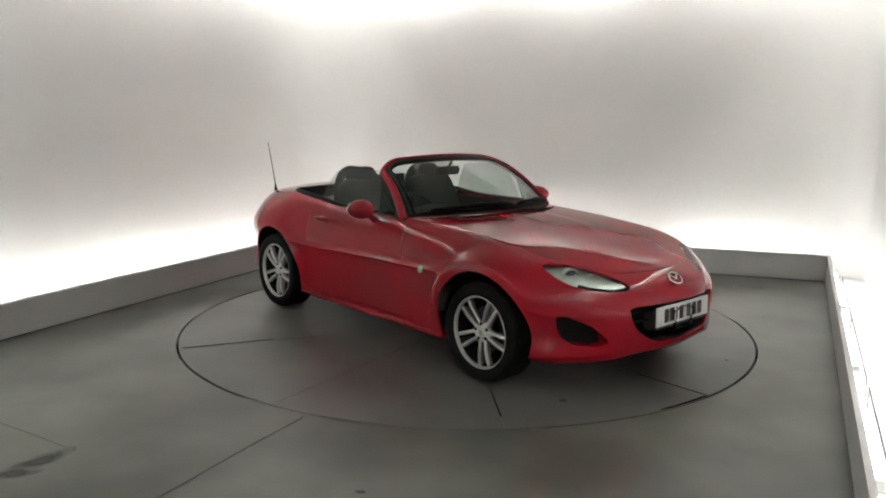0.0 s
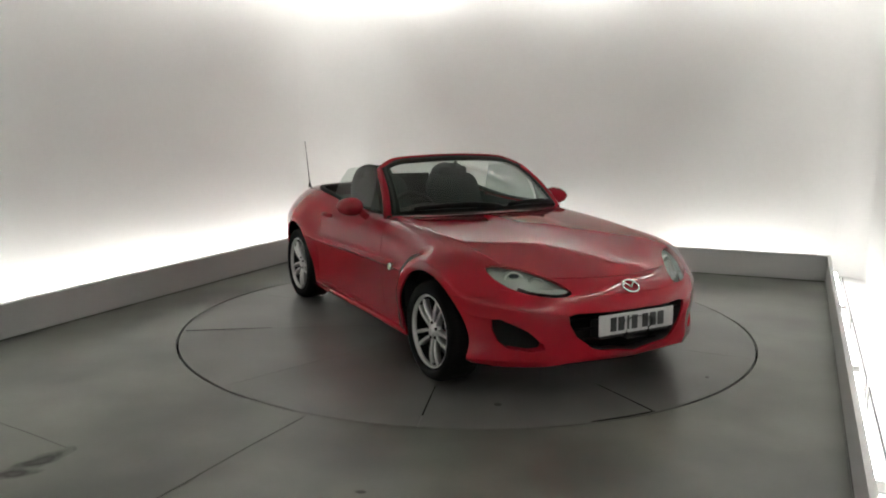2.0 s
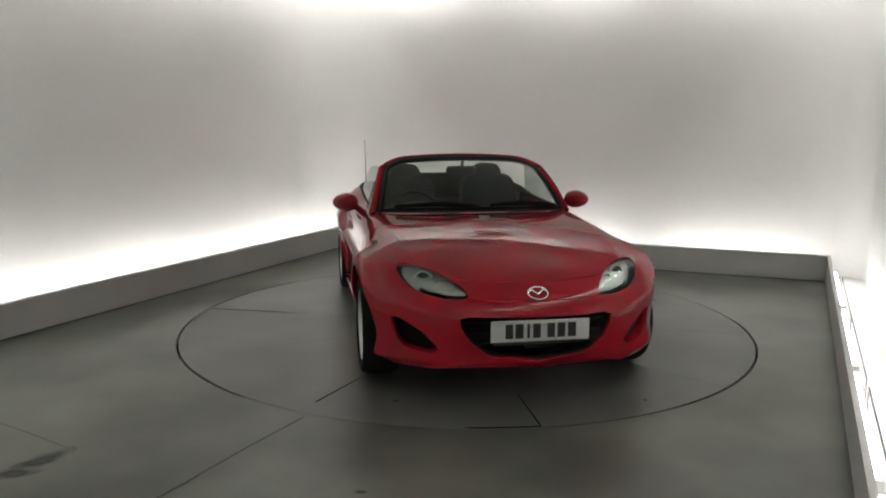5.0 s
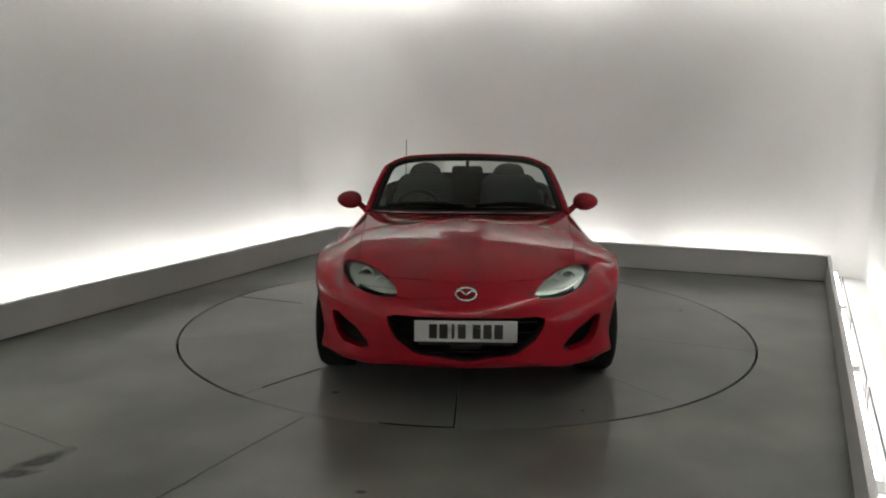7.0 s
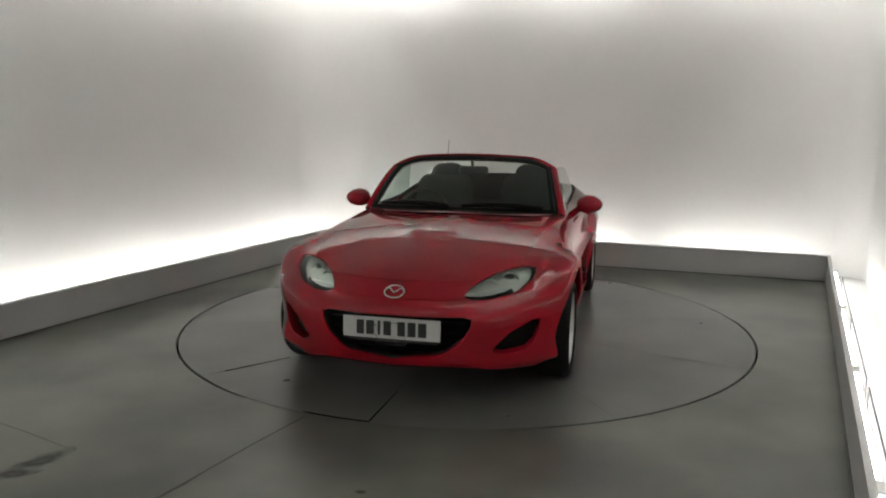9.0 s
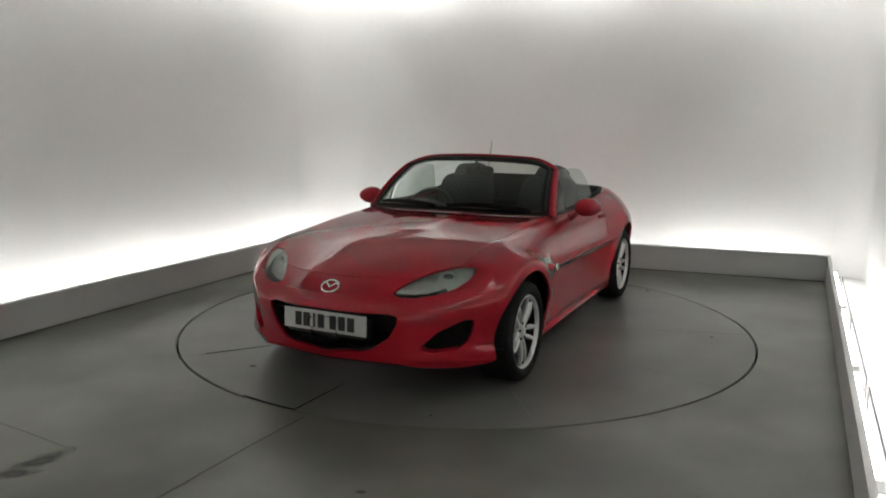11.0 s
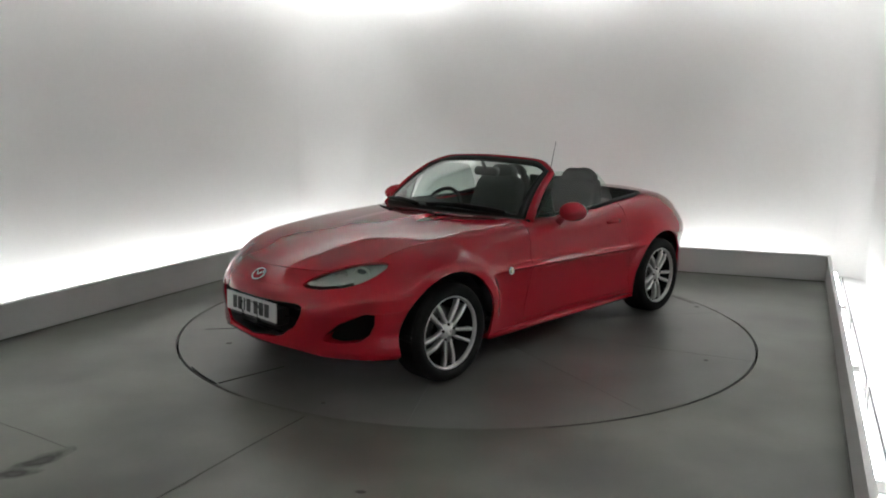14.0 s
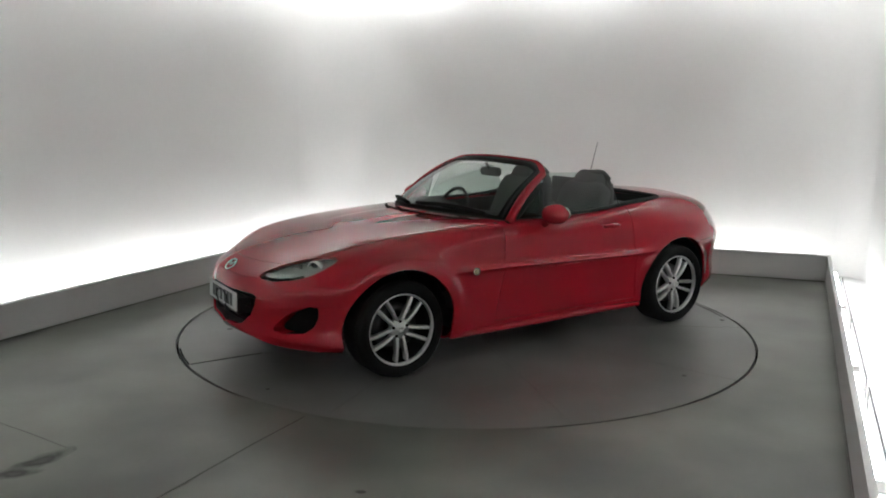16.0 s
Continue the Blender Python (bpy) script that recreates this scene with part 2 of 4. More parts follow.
    verts = [tuple(c + Vector((0, 0, z))) for z in (WALL_TOP, WALL_TOP + 0.1) for c in top]
    tagged(put("ceiling", mesh_of("ceiling", verts, [(0, 1, 2, 3), (7, 6, 5, 4), (0, 4, 5, 1), (1, 5, 6, 2), (2, 6, 7, 3), (3, 7, 4, 0)], CEIL, False)),
           "plain white ceiling of the studio", "ceiling", kind="structure")

    # white lining of the light trough
    a4, b4 = offset_ring(0.023), offset_ring(TROUGH - 0.002)
    verts = [(p.x, p.y, 0.006) for p in a4] + [(p.x, p.y, 0.006) for p in b4]
    tagged(put("trough_lining", mesh_of("trough_lining", verts, [(i, 4 + i, 4 + (i + 1) % 4, (i + 1) % 4) for i in range(4)], PLINTH_TOP, False)),
           "white lining of the light trough", "trough", kind="structure")

    # plinth boards before the light trough, with a paler cap
    back = offset_ring(0.022)
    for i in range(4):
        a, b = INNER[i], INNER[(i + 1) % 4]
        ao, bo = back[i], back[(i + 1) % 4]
        h = PLINTH_H
        verts = [(p.x, p.y, z) for z in (0.0, h) for p in (a, b, bo, ao)]
        fs = [(3, 2, 1, 0), (4, 5, 6, 7), (0, 1, 5, 4), (1, 2, 6, 5), (2, 3, 7, 6), (3, 0, 4, 7)]
        ob = tagged(put("plinth_board", mesh_of("plinth_board", verts, fs, PLINTH, False)),
                    "low grey board hiding the lights along the wall", "plinth", kind="structure")
        ob.modifiers.new("edge", "BEVEL").width = 0.004
        # thin strip in floor grey, added as contact shade under the board
        edging = offset_ring(-0.006)
        verts = [(p.x, p.y, z) for z in (0.0008, 0.010) for p in (edging[i], edging[(i + 1) % 4], b, a)]
        tagged(put("foot_shade", mesh_of("foot_shade", verts, fs, FLOOR, False)), "floor-grey strip standing in for shade at the board's foot", "trim", kind="structure")
        cap_in, cap_out = offset_ring(-0.003), offset_ring(0.026)
        verts = [(p.x, p.y, z) for z in (h + 0.001, h + 0.010) for p in (cap_in[i], cap_in[(i + 1) % 4], cap_out[(i + 1) % 4], cap_out[i])]
        tagged(put("plinth_cap", mesh_of("plinth_cap", verts, fs, PLINTH_TOP, False)), "thin white cap strip along the low board", "trim", kind="structure")


def build_tubes():
    """Straight lamp tubes end to end in the trough."""
    line, line_up = offset_ring(0.075), offset_ring(TROUGH - 0.25)
    first = None
    for i in range(4):
        a, b = line[i], line[(i + 1) % 4]
        d = b - a
        count = max(1, round(d.length / 1.55))
        step = d.length / count
        for k in range(count):
            p = a + d.normalized() * (step * (k + 0.5))
            yaw = math.degrees(math.atan2(d.y, d.x))
            m = pose(p.x, p.y, 0, 0, 0, yaw)
            up = line_up[i] + (line_up[(i + 1) % 4] - line_up[i]) * ((k + 0.5) / count)
            raised = pose(up.x, up.y, WALL_TOP - 0.03, 180, 0, yaw)
            if first is None:
                first = empty("tube_lamp", "glowing white tube lamp in the wall trough", "lamp", "tubes along the wall")
                bm = bmesh.new()
                box(bm, (-0.74, -0.03, 0.0), (0.74, 0.03, 0.05), 0.004)
                part("batten", bm, METAL, first, "white sheet-metal batten")
                for s in (-1, 1):
                    bm = bmesh.new()
                    box(bm, (s * 0.735 - 0.012, -0.022, 0.05), (s * 0.735 + 0.012, 0.022, 0.105), 0.004)
                    part("end_cap", bm, METAL, first)
                v, f = sweep([(-0.725, 0, 0.085), (0.725, 0, 0.085)], 0.014, 10)
                put("tube", mesh_of("tube", v, f, TUBE), first, "glowing white tube")
                first.matrix_basis = m
            else:
                copy_thing(first, m)
            tagged(copy_thing(first, raised), "glowing white tube lamp under the ceiling edge", group="tubes under the ceiling")


def build_tube_shield():
    """An unseen board, added under the ceiling to keep the upper tubes' light on the walls."""
    a4, b4 = offset_ring(TROUGH - 0.39), offset_ring(TROUGH - 0.37)
    for i in range(4):
        j = (i + 1) % 4
        verts = [(p.x, p.y, z) for z in (WALL_TOP - 0.27, WALL_TOP) for p in (a4[i], a4[j], b4[j], b4[i])]
        fs = [(3, 2, 1, 0), (4, 5, 6, 7), (0, 1, 5, 4), (1, 2, 6, 5), (2, 3, 7, 6), (3, 0, 4, 7)]
        tagged(put("tube_shield", mesh_of("tube_shield", verts, fs, PLINTH_TOP, False)), "unseen white board added to keep ceiling tube light on the walls", "valance", kind="structure")


def build_trough_lines():
    """Thin steel bars added as the dark line over the east wall's tubes, end to end with a short gap."""
    out = Vector((-RIGHT_DIR.y, RIGHT_DIR.x, 0)) * 0.091
    for near, far in ((0.80, 3.57), (3.71, 6.40)):
        p = CORNER_RB + out + RIGHT_DIR * near
        bm = bmesh.new()
        n = far - near
        box(bm, (0, -0.004, 0.190), (n, 0.004, 0.200), 0.001)
        for x in (0.01, n / 2, n - 0.01):
            box(bm, (x - 0.004, -0.003, 0.004), (x + 0.004, 0.003, 0.192))
        yaw = math.degrees(math.atan2(RIGHT_DIR.y, RIGHT_DIR.x))
        tagged(part("trough_line", bm, STEEL, m=pose(p.x, p.y, 0.004, 0, 0, yaw)), "thin grey steel bar added for the dark line in the trough", "rail", kind="structure")


def flat_strip(points, width, z, h=0.002):
    """A thin flat strip along points on the floor, its width given point by point."""
    verts, faces = [], []
    n = len(points)
    for i, (x, y) in enumerate(points):
        a, b = points[max(0, i - 1)], points[min(n - 1, i + 1)]
        d = Vector((b[0] - a[0], b[1] - a[1], 0)).normalized()
        w = Vector((-d.y, d.x, 0)) * width[i] / 2
        verts += [(x + w.x, y + w.y, z), (x - w.x, y - w.y, z), (x - w.x, y - w.y, z + h), (x + w.x, y + w.y, z + h)]
    for i in range(n - 1):
        for k in range(4):
            l = (k + 1) % 4
            faces.append((i * 4 + k, i * 4 + l, i * 4 + 4 + l, i * 4 + 4 + k))
    faces += [(3, 2, 1, 0), tuple(4 * (n - 1) + k for k in range(4))]
    return verts, faces


def build_turntable():
    ob = empty("turntable", "round grey turntable of ten plates set flush in the floor", "turntable")
    gaps = (0.0018,) * 10
    n = 14
    for k in range(10):
        a0, a1 = radians(36 * k - 1), radians(36 * k + 35)
        verts, faces = [], []
        lo, hi = gaps[k], gaps[(k + 1) % 10]
        for z in (0.0, -0.025):
            for r in (0.22, 2.010):
                for i in range(n + 1):
                    a = a0 + lo / 2 / r + (a1 - a0 - (lo + hi) / 2 / r) * i / n
                    verts.append((r * math.cos(a), r * math.sin(a), z))
        m = n + 1
        for i in range(n):
            faces.append((i, m + i, m + i + 1, i + 1))
            faces.append((m + i, 3 * m + i, 3 * m + i + 1, m + i + 1))
        faces += [(0, 2 * m, 3 * m, m), (n, m + n, 3 * m + n, 2 * m + n)]
        put("disc_plate", mesh_of("disc_plate", verts, faces, DISC, False), ob, "grey painted floor plate")
    v, f = lathe([(0.0, -0.025), (0.217, -0.025), (0.217, -0.002), (0.214, 0.0), (0.0, 0.0)], 48, "z")
    put("centre_plate", mesh_of("centre_plate", v, f, DISC, False), ob, "round centre plate")
    for x, y, r in ((1.54, -0.70, 0.022), (-1.66, 1.0, 0.02), (1.75, 0.62, 0.012), (-0.4, 1.7, 0.014)):
        v, f = lathe([(0.0, 0.0005), (r, 0.0005), (r * 0.8, 0.0025), (0.0, 0.003)], 9, "z")
        put("rubber_scuff", mesh_of("rubber_scuff", v, f, SCUFF, False), ob, "small black scuff", pose(x, y, 0))
    for a, r0, r1, w in ((-1.2, 1.55, 1.99, 0.009), (-37, 1.43, 1.86, 0.009), (-110.0, 1.40, 1.985, 0.009)):
        ca, sa = math.cos(radians(a)), math.sin(radians(a))
        v, f = flat_strip([(r * ca, r * sa) for r in (r0, (r0 + r1) / 2, r1)], (w * 0.3, w * 0.8, w), 0.0005)
        put("open_joint", mesh_of("open_joint", v, f, GAP, False), ob, "dark open joint between plates")
    v, f = flat_strip([(2.002 * math.cos(radians(a)), 2.002 * math.sin(radians(a))) for a in np.linspace(-12, -1, 9)], [0.004] + [0.013] * 7 + [0.006], 0.0005)
    put("rim_gap", mesh_of("rim_gap", v, f, GAP, False), ob, "dark worn stretch of the rim")
    v, f = flat_strip([(-1.93, 0.50), (-1.84, 0.72), (-1.74, 0.94)], (0.008, 0.012, 0.006), 0.0005)
    put("scratch", mesh_of("scratch", v, f, SCUFF, False), ob, "dark scratch")
    return ob


def build_floor_marks():
    for pts, w, label in ((((-1.24, -2.83), (-0.965, -2.223), (-0.80, -1.895)), (0.008, 0.007, 0.004), "straight dark joint cut into the floor"),
                          (((-2.35, -2.00), (-2.07, -2.15), (-1.80, -2.31)), (0.0015, 0.0025, 0.001), "faint dark joint cut into the floor")):
        v, f = flat_strip(pts, w, 0.0005)
        tagged(put("floor_joint", mesh_of("floor_joint", v, f, SCUFF, False)), label, "joint", kind="structure")
    for x, y, lx, ly, yaw, mat, label in ((-1.85, -2.44, 0.17, 0.07, 62, DARK_MARK, "dark rubber smear on the grey floor"),
                                          (-1.89, -2.57, 0.13, 0.05, 20, DARK_MARK, "dark rubber smear on the grey floor"),
                                          (-0.41, -2.67, 0.035, 0.02, 0, DARK_MARK, "small dark scuff on the grey floor")):
        verts, faces = [(0, 0, 0.0012)], []
        n = 28
        for k in range(n):
            a = 2 * math.pi * k / n
            verts.append((lx * math.cos(a), ly * math.sin(a), 0.0008))
        faces = [(0, 1 + k, 1 + (k + 1) % n) for k in range(n)]
        tagged(put("floor_mark", mesh_of("floor_mark", verts, faces, mat, False), m=pose(x, y, 0, 0, 0, yaw)), label, "stain", kind="structure")


build_studio()
build_tubes()
build_tube_shield()
build_trough_lines()
turntable = build_turntable()
build_floor_marks()


# ---- the car: a skin of sections, cut into panels ----
WHEELBASE_HALF, WHEEL_Z, ARCH = 1.165, 0.287, 0.356
#   x, top z, shoulder y z, widest y z, low y z, floor z
SECTIONS = (
    (1.972, 0.455, 0.05, 0.450, 0.10, 0.41, 0.08, 0.36, 0.340),
    (1.960, 0.515, 0.22, 0.500, 0.36, 0.42, 0.33, 0.29, 0.255),
    (1.935, 0.560, 0.28, 0.545, 0.48, 0.43, 0.45, 0.26, 0.225),
    (1.890, 0.605, 0.33, 0.585, 0.57, 0.44, 0.55, 0.24, 0.205),
    (1.820, 0.652, 0.40, 0.618, 0.66, 0.45, 0.65, 0.23, 0.195),
    (1.700, 0.700, 0.54, 0.658, 0.772, 0.46, 0.772, 0.22, 0.185),
    (1.530, 0.742, 0.700, 0.697, 0.842, 0.48, 0.840, 0.21, 0.180),
    (1.350, 0.782, 0.715, 0.737, 0.856, 0.53, 0.855, 0.20, 0.175),
    (1.165, 0.812, 0.705, 0.770, 0.862, 0.57, 0.850, 0.20, 0.175),
    (0.950, 0.840, 0.705, 0.795, 0.856, 0.575, 0.840, 0.19, 0.170),
    (0.750, 0.858, 0.705, 0.812, 0.852, 0.578, 0.825, 0.19, 0.165),
    (0.500, 0.872, 0.705, 0.828, 0.850, 0.577, 0.815, 0.19, 0.165),
    (0.200, 0.880, 0.705, 0.842, 0.846, 0.572, 0.810, 0.19, 0.165),
    (-0.100, 0.880, 0.710, 0.842, 0.846, 0.566, 0.810, 0.19, 0.165),
    (-0.400, 0.880, 0.712, 0.846, 0.848, 0.560, 0.812, 0.19, 0.165),
    (-0.700, 0.907, 0.705, 0.880, 0.856, 0.556, 0.820, 0.190, 0.165),
    (-0.950, 0.927, 0.690, 0.905, 0.868, 0.560, 0.830, 0.200, 0.170),
    (-1.165, 0.937, 0.665, 0.915, 0.874, 0.570, 0.840, 0.200, 0.175),
    (-1.400, 0.930, 0.620, 0.904, 0.852, 0.570, 0.825, 0.220, 0.180),
    (-1.600, 0.922, 0.565, 0.880, 0.790, 0.570, 0.765, 0.240, 0.190),
    (-1.780, 0.902, 0.500, 0.844, 0.690, 0.560, 0.665, 0.260, 0.200),
    (-1.900, 0.876, 0.430, 0.802, 0.580, 0.550, 0.555, 0.280, 0.220),
    (-1.965, 0.826, 0.330, 0.746, 0.460, 0.540, 0.430, 0.320, 0.260),
    (-1.995, 0.696, 0.200, 0.666, 0.300, 0.530, 0.260, 0.380, 0.340),
    (-2.005, 0.586, 0.050, 0.566, 0.080, 0.520, 0.070, 0.470, 0.460))
NU = 300


def nose(x):
    """Draws the front overhang in."""
    return 1.2 + (x - 1.2) * 0.964 if x > 1.2 else x


def tuck(x, y, z=0.64):
    """How far the nose sweeps back towards its corners, less at the height of the lamps."""
    y = abs(y)
    k = max(0.0, min(1.0, (x - 1.33) / 0.40))
    h = max(0.0, min(1.0, (z - 0.48) / 0.12))
    return (1 - 0.42 * h * h * (3 - 2 * h)) * k * k * (3 - 2 * k) * (0.078 * (1 - math.exp(-(y / 0.37) ** 3)) + 0.030 * max(0.0, (y - 0.45) / 0.3))


def section_curve(p, shelf):
    """The half section at one station, from the top of the middle to the floor of the middle."""
    zt, ys, zs, yw, zw, yl, zl, zb = p
    k = shelf
    c = [(0, zt), (ys * 0.45, zt * 0.72 + zs * 0.28 + 0.004), (ys * 0.82, zt * 0.2 + zs * 0.8 + 0.006), (ys, zs),
         (ys + (yw - ys) * (0.58 - 0.10 * k), zs - (zs - zw) * 0.32), (yw - 0.010 - 0.026 * k, zw + 0.028 + (zs - zw) * 0.20 * (1 - k)), (yw, zw),
         (yw - 0.004 - 0.010 * k, zw - 0.014), (yw * 0.5 + yl * 0.5 - 0.014 - 0.008 * k, zw * 0.5 + zl * 0.5), (yl - 0.022 * k, zl), (yl * 0.93, zb), (0, zb)]
    pts = [Vector((0, a, b)) for a, b in c]
    pts = [Vector((0, -pts[1].y, pts[1].z))] + pts + [Vector((0, -pts[-2].y, zb))]
    steps = (8, 7, 5, 9, 9, 8, 3, 9, 9, 3, 1)
    out = []
    for i in range(len(c) - 1):
        p0, p1, p2, p3 = pts[i:i + 4]
        d1, d0, d2 = [max(1e-4, (b - a).length) ** 0.5 for a, b in ((p1, p2), (p0, p1), (p2, p3))]
        m1 = (p2 - p1) + ((p1 - p0) / d0 - (p2 - p0) / (d0 + d1)) * d1
        m2 = (p2 - p1) + ((p3 - p2) / d2 - (p3 - p1) / (d1 + d2)) * d1
        if i >= 9:
            m1 = m2 = p2 - p1
        for k in range(steps[i]):
            t = k / steps[i]
            out.append((p1 * (2 * t**3 - 3 * t**2 + 1) + m1 * (t**3 - 2 * t**2 + t) + p2 * (-2 * t**3 + 3 * t**2) + m2 * (t**3 - t**2)))
    out.append(pts[-2])
    return out


def skin_shape(x, y, z):
    """Fender lips round the wheels and the swept corners of the nose."""
    if y > 0.55:
        for xa, away, reach, soft, wide in ((WHEELBASE_HALF, 1, 0.485, 0.085, 0.884), (-WHEELBASE_HALF, -1, 0.44, 0.13, 0.878)):
            r = math.hypot(x - xa, z - WHEEL_Z)
            if r < reach and z > WHEEL_Z - 0.12:
                out = max(0.0, (x - xa) * away)
                goal = wide - 0.42 * out * out - 0.9 * max(0.0, z - 0.62) ** 2
                k = min(1.0, (reach - r) / soft) * min(1.0, (y - 0.55) / 0.12) * min(1.0, (z - WHEEL_Z + 0.12) / 0.32)
                y += k * k * (3 - 2 * k) * max(0.0, goal - y)
    return (x - tuck(x, y, z), y, z)


def bulge(x, y, z):
    """The raised middle of the bonnet before the windscreen."""
    if 0.4 < x < 1.5 and z > 0.6:
        side = 1 / (1 + math.exp((abs(y) - 0.165) / 0.010))
        front = 1 / (1 + math.exp((x - 1.18 + 2.6 * y * y) / 0.026))
        z += 0.0065 * side * front
    return (x, y, z)


def flowing(xs, v, soft=0.085):
    """Evens out the run of a measure along the car, less towards both ends."""
    w = np.exp(-0.5 * ((xs[:, None] - xs[None, :]) / soft) ** 2) * np.gradient(xs)[None, :]
    even = (w @ v) / w.sum(1)
    k = np.clip((1.75 - np.abs(xs)) / 0.25, 0, 1)
    return v + (even - v) * k * k * (3 - 2 * k)


def build_skin():
    cols = np.array(SECTIONS)[::-1].copy()
    cols[:, 0] = [nose(x) for x in cols[:, 0]]
    us = np.linspace(0, 1, NU)
    # denser towards both ends
    key = np.linspace(0, 1, len(cols))
    xs = spline(key, cols[:, 0], us)
    vals = [flowing(xs, spline(cols[:, 0], cols[:, k], xs)) for k in range(1, 9)]
    grid = []
    for i in range(NU):
        grid.append([skin_shape(xs[i], p.y, p.z) for p in section_curve([v[i] for v in vals], max(0.0, min(1.0, 1 - (abs(xs[i] + 0.05) - 0.68) / 0.3)))])
    # soften the sections from the middle to the shoulder
    g = np.array(grid)
    for _ in range(14):
        mid = g[:, 1:28, 1:] * 0.5 + (g[:, :26 + 1, 1:] + g[:, 2:29, 1:]) * 0.25
        g[:, 1:28, 1:] = mid
        g[:, 0, 2] = g[:, 0, 2] * 0.5 + g[:, 1, 2] * 0.5
    grid = [[bulge(*(float(c) for c in q)) for q in row] for row in g]
    polys = []
    for i in range(NU - 1):
        for j in range(len(grid[0]) - 1):
            polys.append([grid[i][j], grid[i + 1][j], grid[i + 1][j + 1], grid[i][j + 1]])
    return polys


def cut(polys, f):
    """Splits polygons along f = 0: those where f > 0, and the rest."""
    ins, outs = [], []
    for p in polys:
        d = [f(*v) for v in p]
        if min(d) >= 0:
            ins.append(p)
        elif max(d) <= 0:
            outs.append(p)
        else:
            a, b = [], []
            n = len(p)
            for k in range(n):
                l = (k + 1) % n
                if d[k] >= 0:
                    a.append(p[k])
                if d[k] <= 0:
                    b.append(p[k])
                if d[k] * d[l] < 0:
                    t = d[k] / (d[k] - d[l])
                    q = tuple(p[k][c] + t * (p[l][c] - p[k][c]) for c in range(3))
                    a.append(q)
                    b.append(q)
            if len(a) > 2:
                ins.append(a)
            if len(b) > 2:
                outs.append(b)
    return ins, outs


def mirrored(polys):
    return [[(x, -y, z) for x, y, z in p[::-1]] for p in polys]


def skin_part(name, polys, mat, parent, label="", thick=0.014, move=None):
    index, verts, faces = {}, [], []
    for p in polys:
        ids = []
        for v in p:
            k = (round(v[0], 5), round(v[1], 5), round(v[2], 5))
            if k not in index:
                index[k] = len(verts)
                verts.append(v if move is None else move(*v))
            if not ids or ids[-1] != index[k]:
                ids.append(index[k])
        if len(ids) > 1 and ids[0] == ids[-1]:
            ids.pop()
        if len(set(ids)) == len(ids) > 2:
            faces.append(ids)
    ob = put(name, mesh_of(name, verts, faces, mat), parent, label)
    if thick:
        s = ob.modifiers.new("thickness", "SOLIDIFY")
        s.thickness, s.offset = thick, -1
        ob.modifiers.new("crisp_edges", "EDGE_SPLIT").split_angle = radians(45)
    return ob


def arch_f(x, y, z):
    return min(max(ARCH - math.hypot(x - xa, z - WHEEL_Z) for xa in (WHEELBASE_HALF, -WHEELBASE_HALF)), y - 0.40, 0.9 - z)


def screen_foot(y):
    return 0.61 - 0.32 * (abs(y) / 0.70) ** 2


def cabin_f(x, y, z):
    edge = 0.672 - 0.05 * max(0, (-0.89 - x) / 0.27) ** 2
    return min(edge - y, screen_foot(y) + 0.0 - x, x + 1.16, z - 0.62)


def bonnet_f(x, y, z):
    return min(0.685 - 0.085 * (x - 0.45) - y, x - screen_foot(y) - 0.07, 1.80 - 0.62 * y * y - x, z - 0.58)


def almond(y, z, pts):
    """Signed measure inside a convex outline of (y, z) corners given clockwise or not."""
    best = 1e9
    n = len(pts)
    area = sum(pts[i][0] * pts[(i + 1) % n][1] - pts[(i + 1) % n][0] * pts[i][1] for i in range(n))
    s = 1 if area > 0 else -1
    for i in range(n):
        a, b = pts[i], pts[(i + 1) % n]
        ex, ey = b[0] - a[0], b[1] - a[1]
        best = min(best, s * (ex * (z - a[1]) - ey * (y - a[0])) / math.hypot(ex, ey))
    return best


LAMP_OUTLINE = ((0.352, 0.592), (0.372, 0.622), (0.42, 0.655), (0.49, 0.685), (0.57, 0.702), (0.64, 0.708), (0.675, 0.700), (0.684, 0.680),
                (0.672, 0.650), (0.63, 0.612), (0.56, 0.585), (0.47, 0.572), (0.39, 0.575))
GRILLE_OUTLINE = ((-0.405, 0.482), (-0.40, 0.44), (-0.36, 0.37), (-0.27, 0.305), (-0.15, 0.272), (0, 0.262), (0.15, 0.272), (0.27, 0.305), (0.36, 0.37),
                  (0.40, 0.44), (0.405, 0.482), (0.36, 0.494), (0, 0.498), (-0.36, 0.494))
FOG_OUTLINE = ((0.505, 0.300), (0.515, 0.330), (0.585, 0.400), (0.695, 0.457), (0.728, 0.452), (0.722, 0.395), (0.700, 0.335), (0.66, 0.298), (0.56, 0.288))


def lamp_f(x, y, z):
    return min(almond(y, z, LAMP_OUTLINE), x - 1.22)


def grille_f(x, y, z):
    return min(almond(y, z, GRILLE_OUTLINE), x - 1.7)


def fog_f(x, y, z):
    return min(almond(y, z, FOG_OUTLINE), x - 1.33)


def tail_f(x, y, z):
    return min(0.12 - math.hypot((y - 0.60) * 0.75, (z - 0.70) * 1.3), -1.6 - x)


def door_f(x, y, z):
    return min(x + 0.74 + 0.10 * max(0, (0.45 - z)), 0.36 + 0.18 * (0.85 - z) - x, z - 0.235, y - 0.55)


def bumper_f(x, y, z):
    return min(x - 1.36, 0.60 - 0.10 * (1.95 - x) - z if y > 0.69 else 1.0, 0.575 + 0.12 * max(0, 1.86 - x) - z if y <= 0.69 else 1.0)


def boot_f(x, y, z):
    return min(-1.22 - x, x + 1.93, 0.52 - y, z - 0.6)


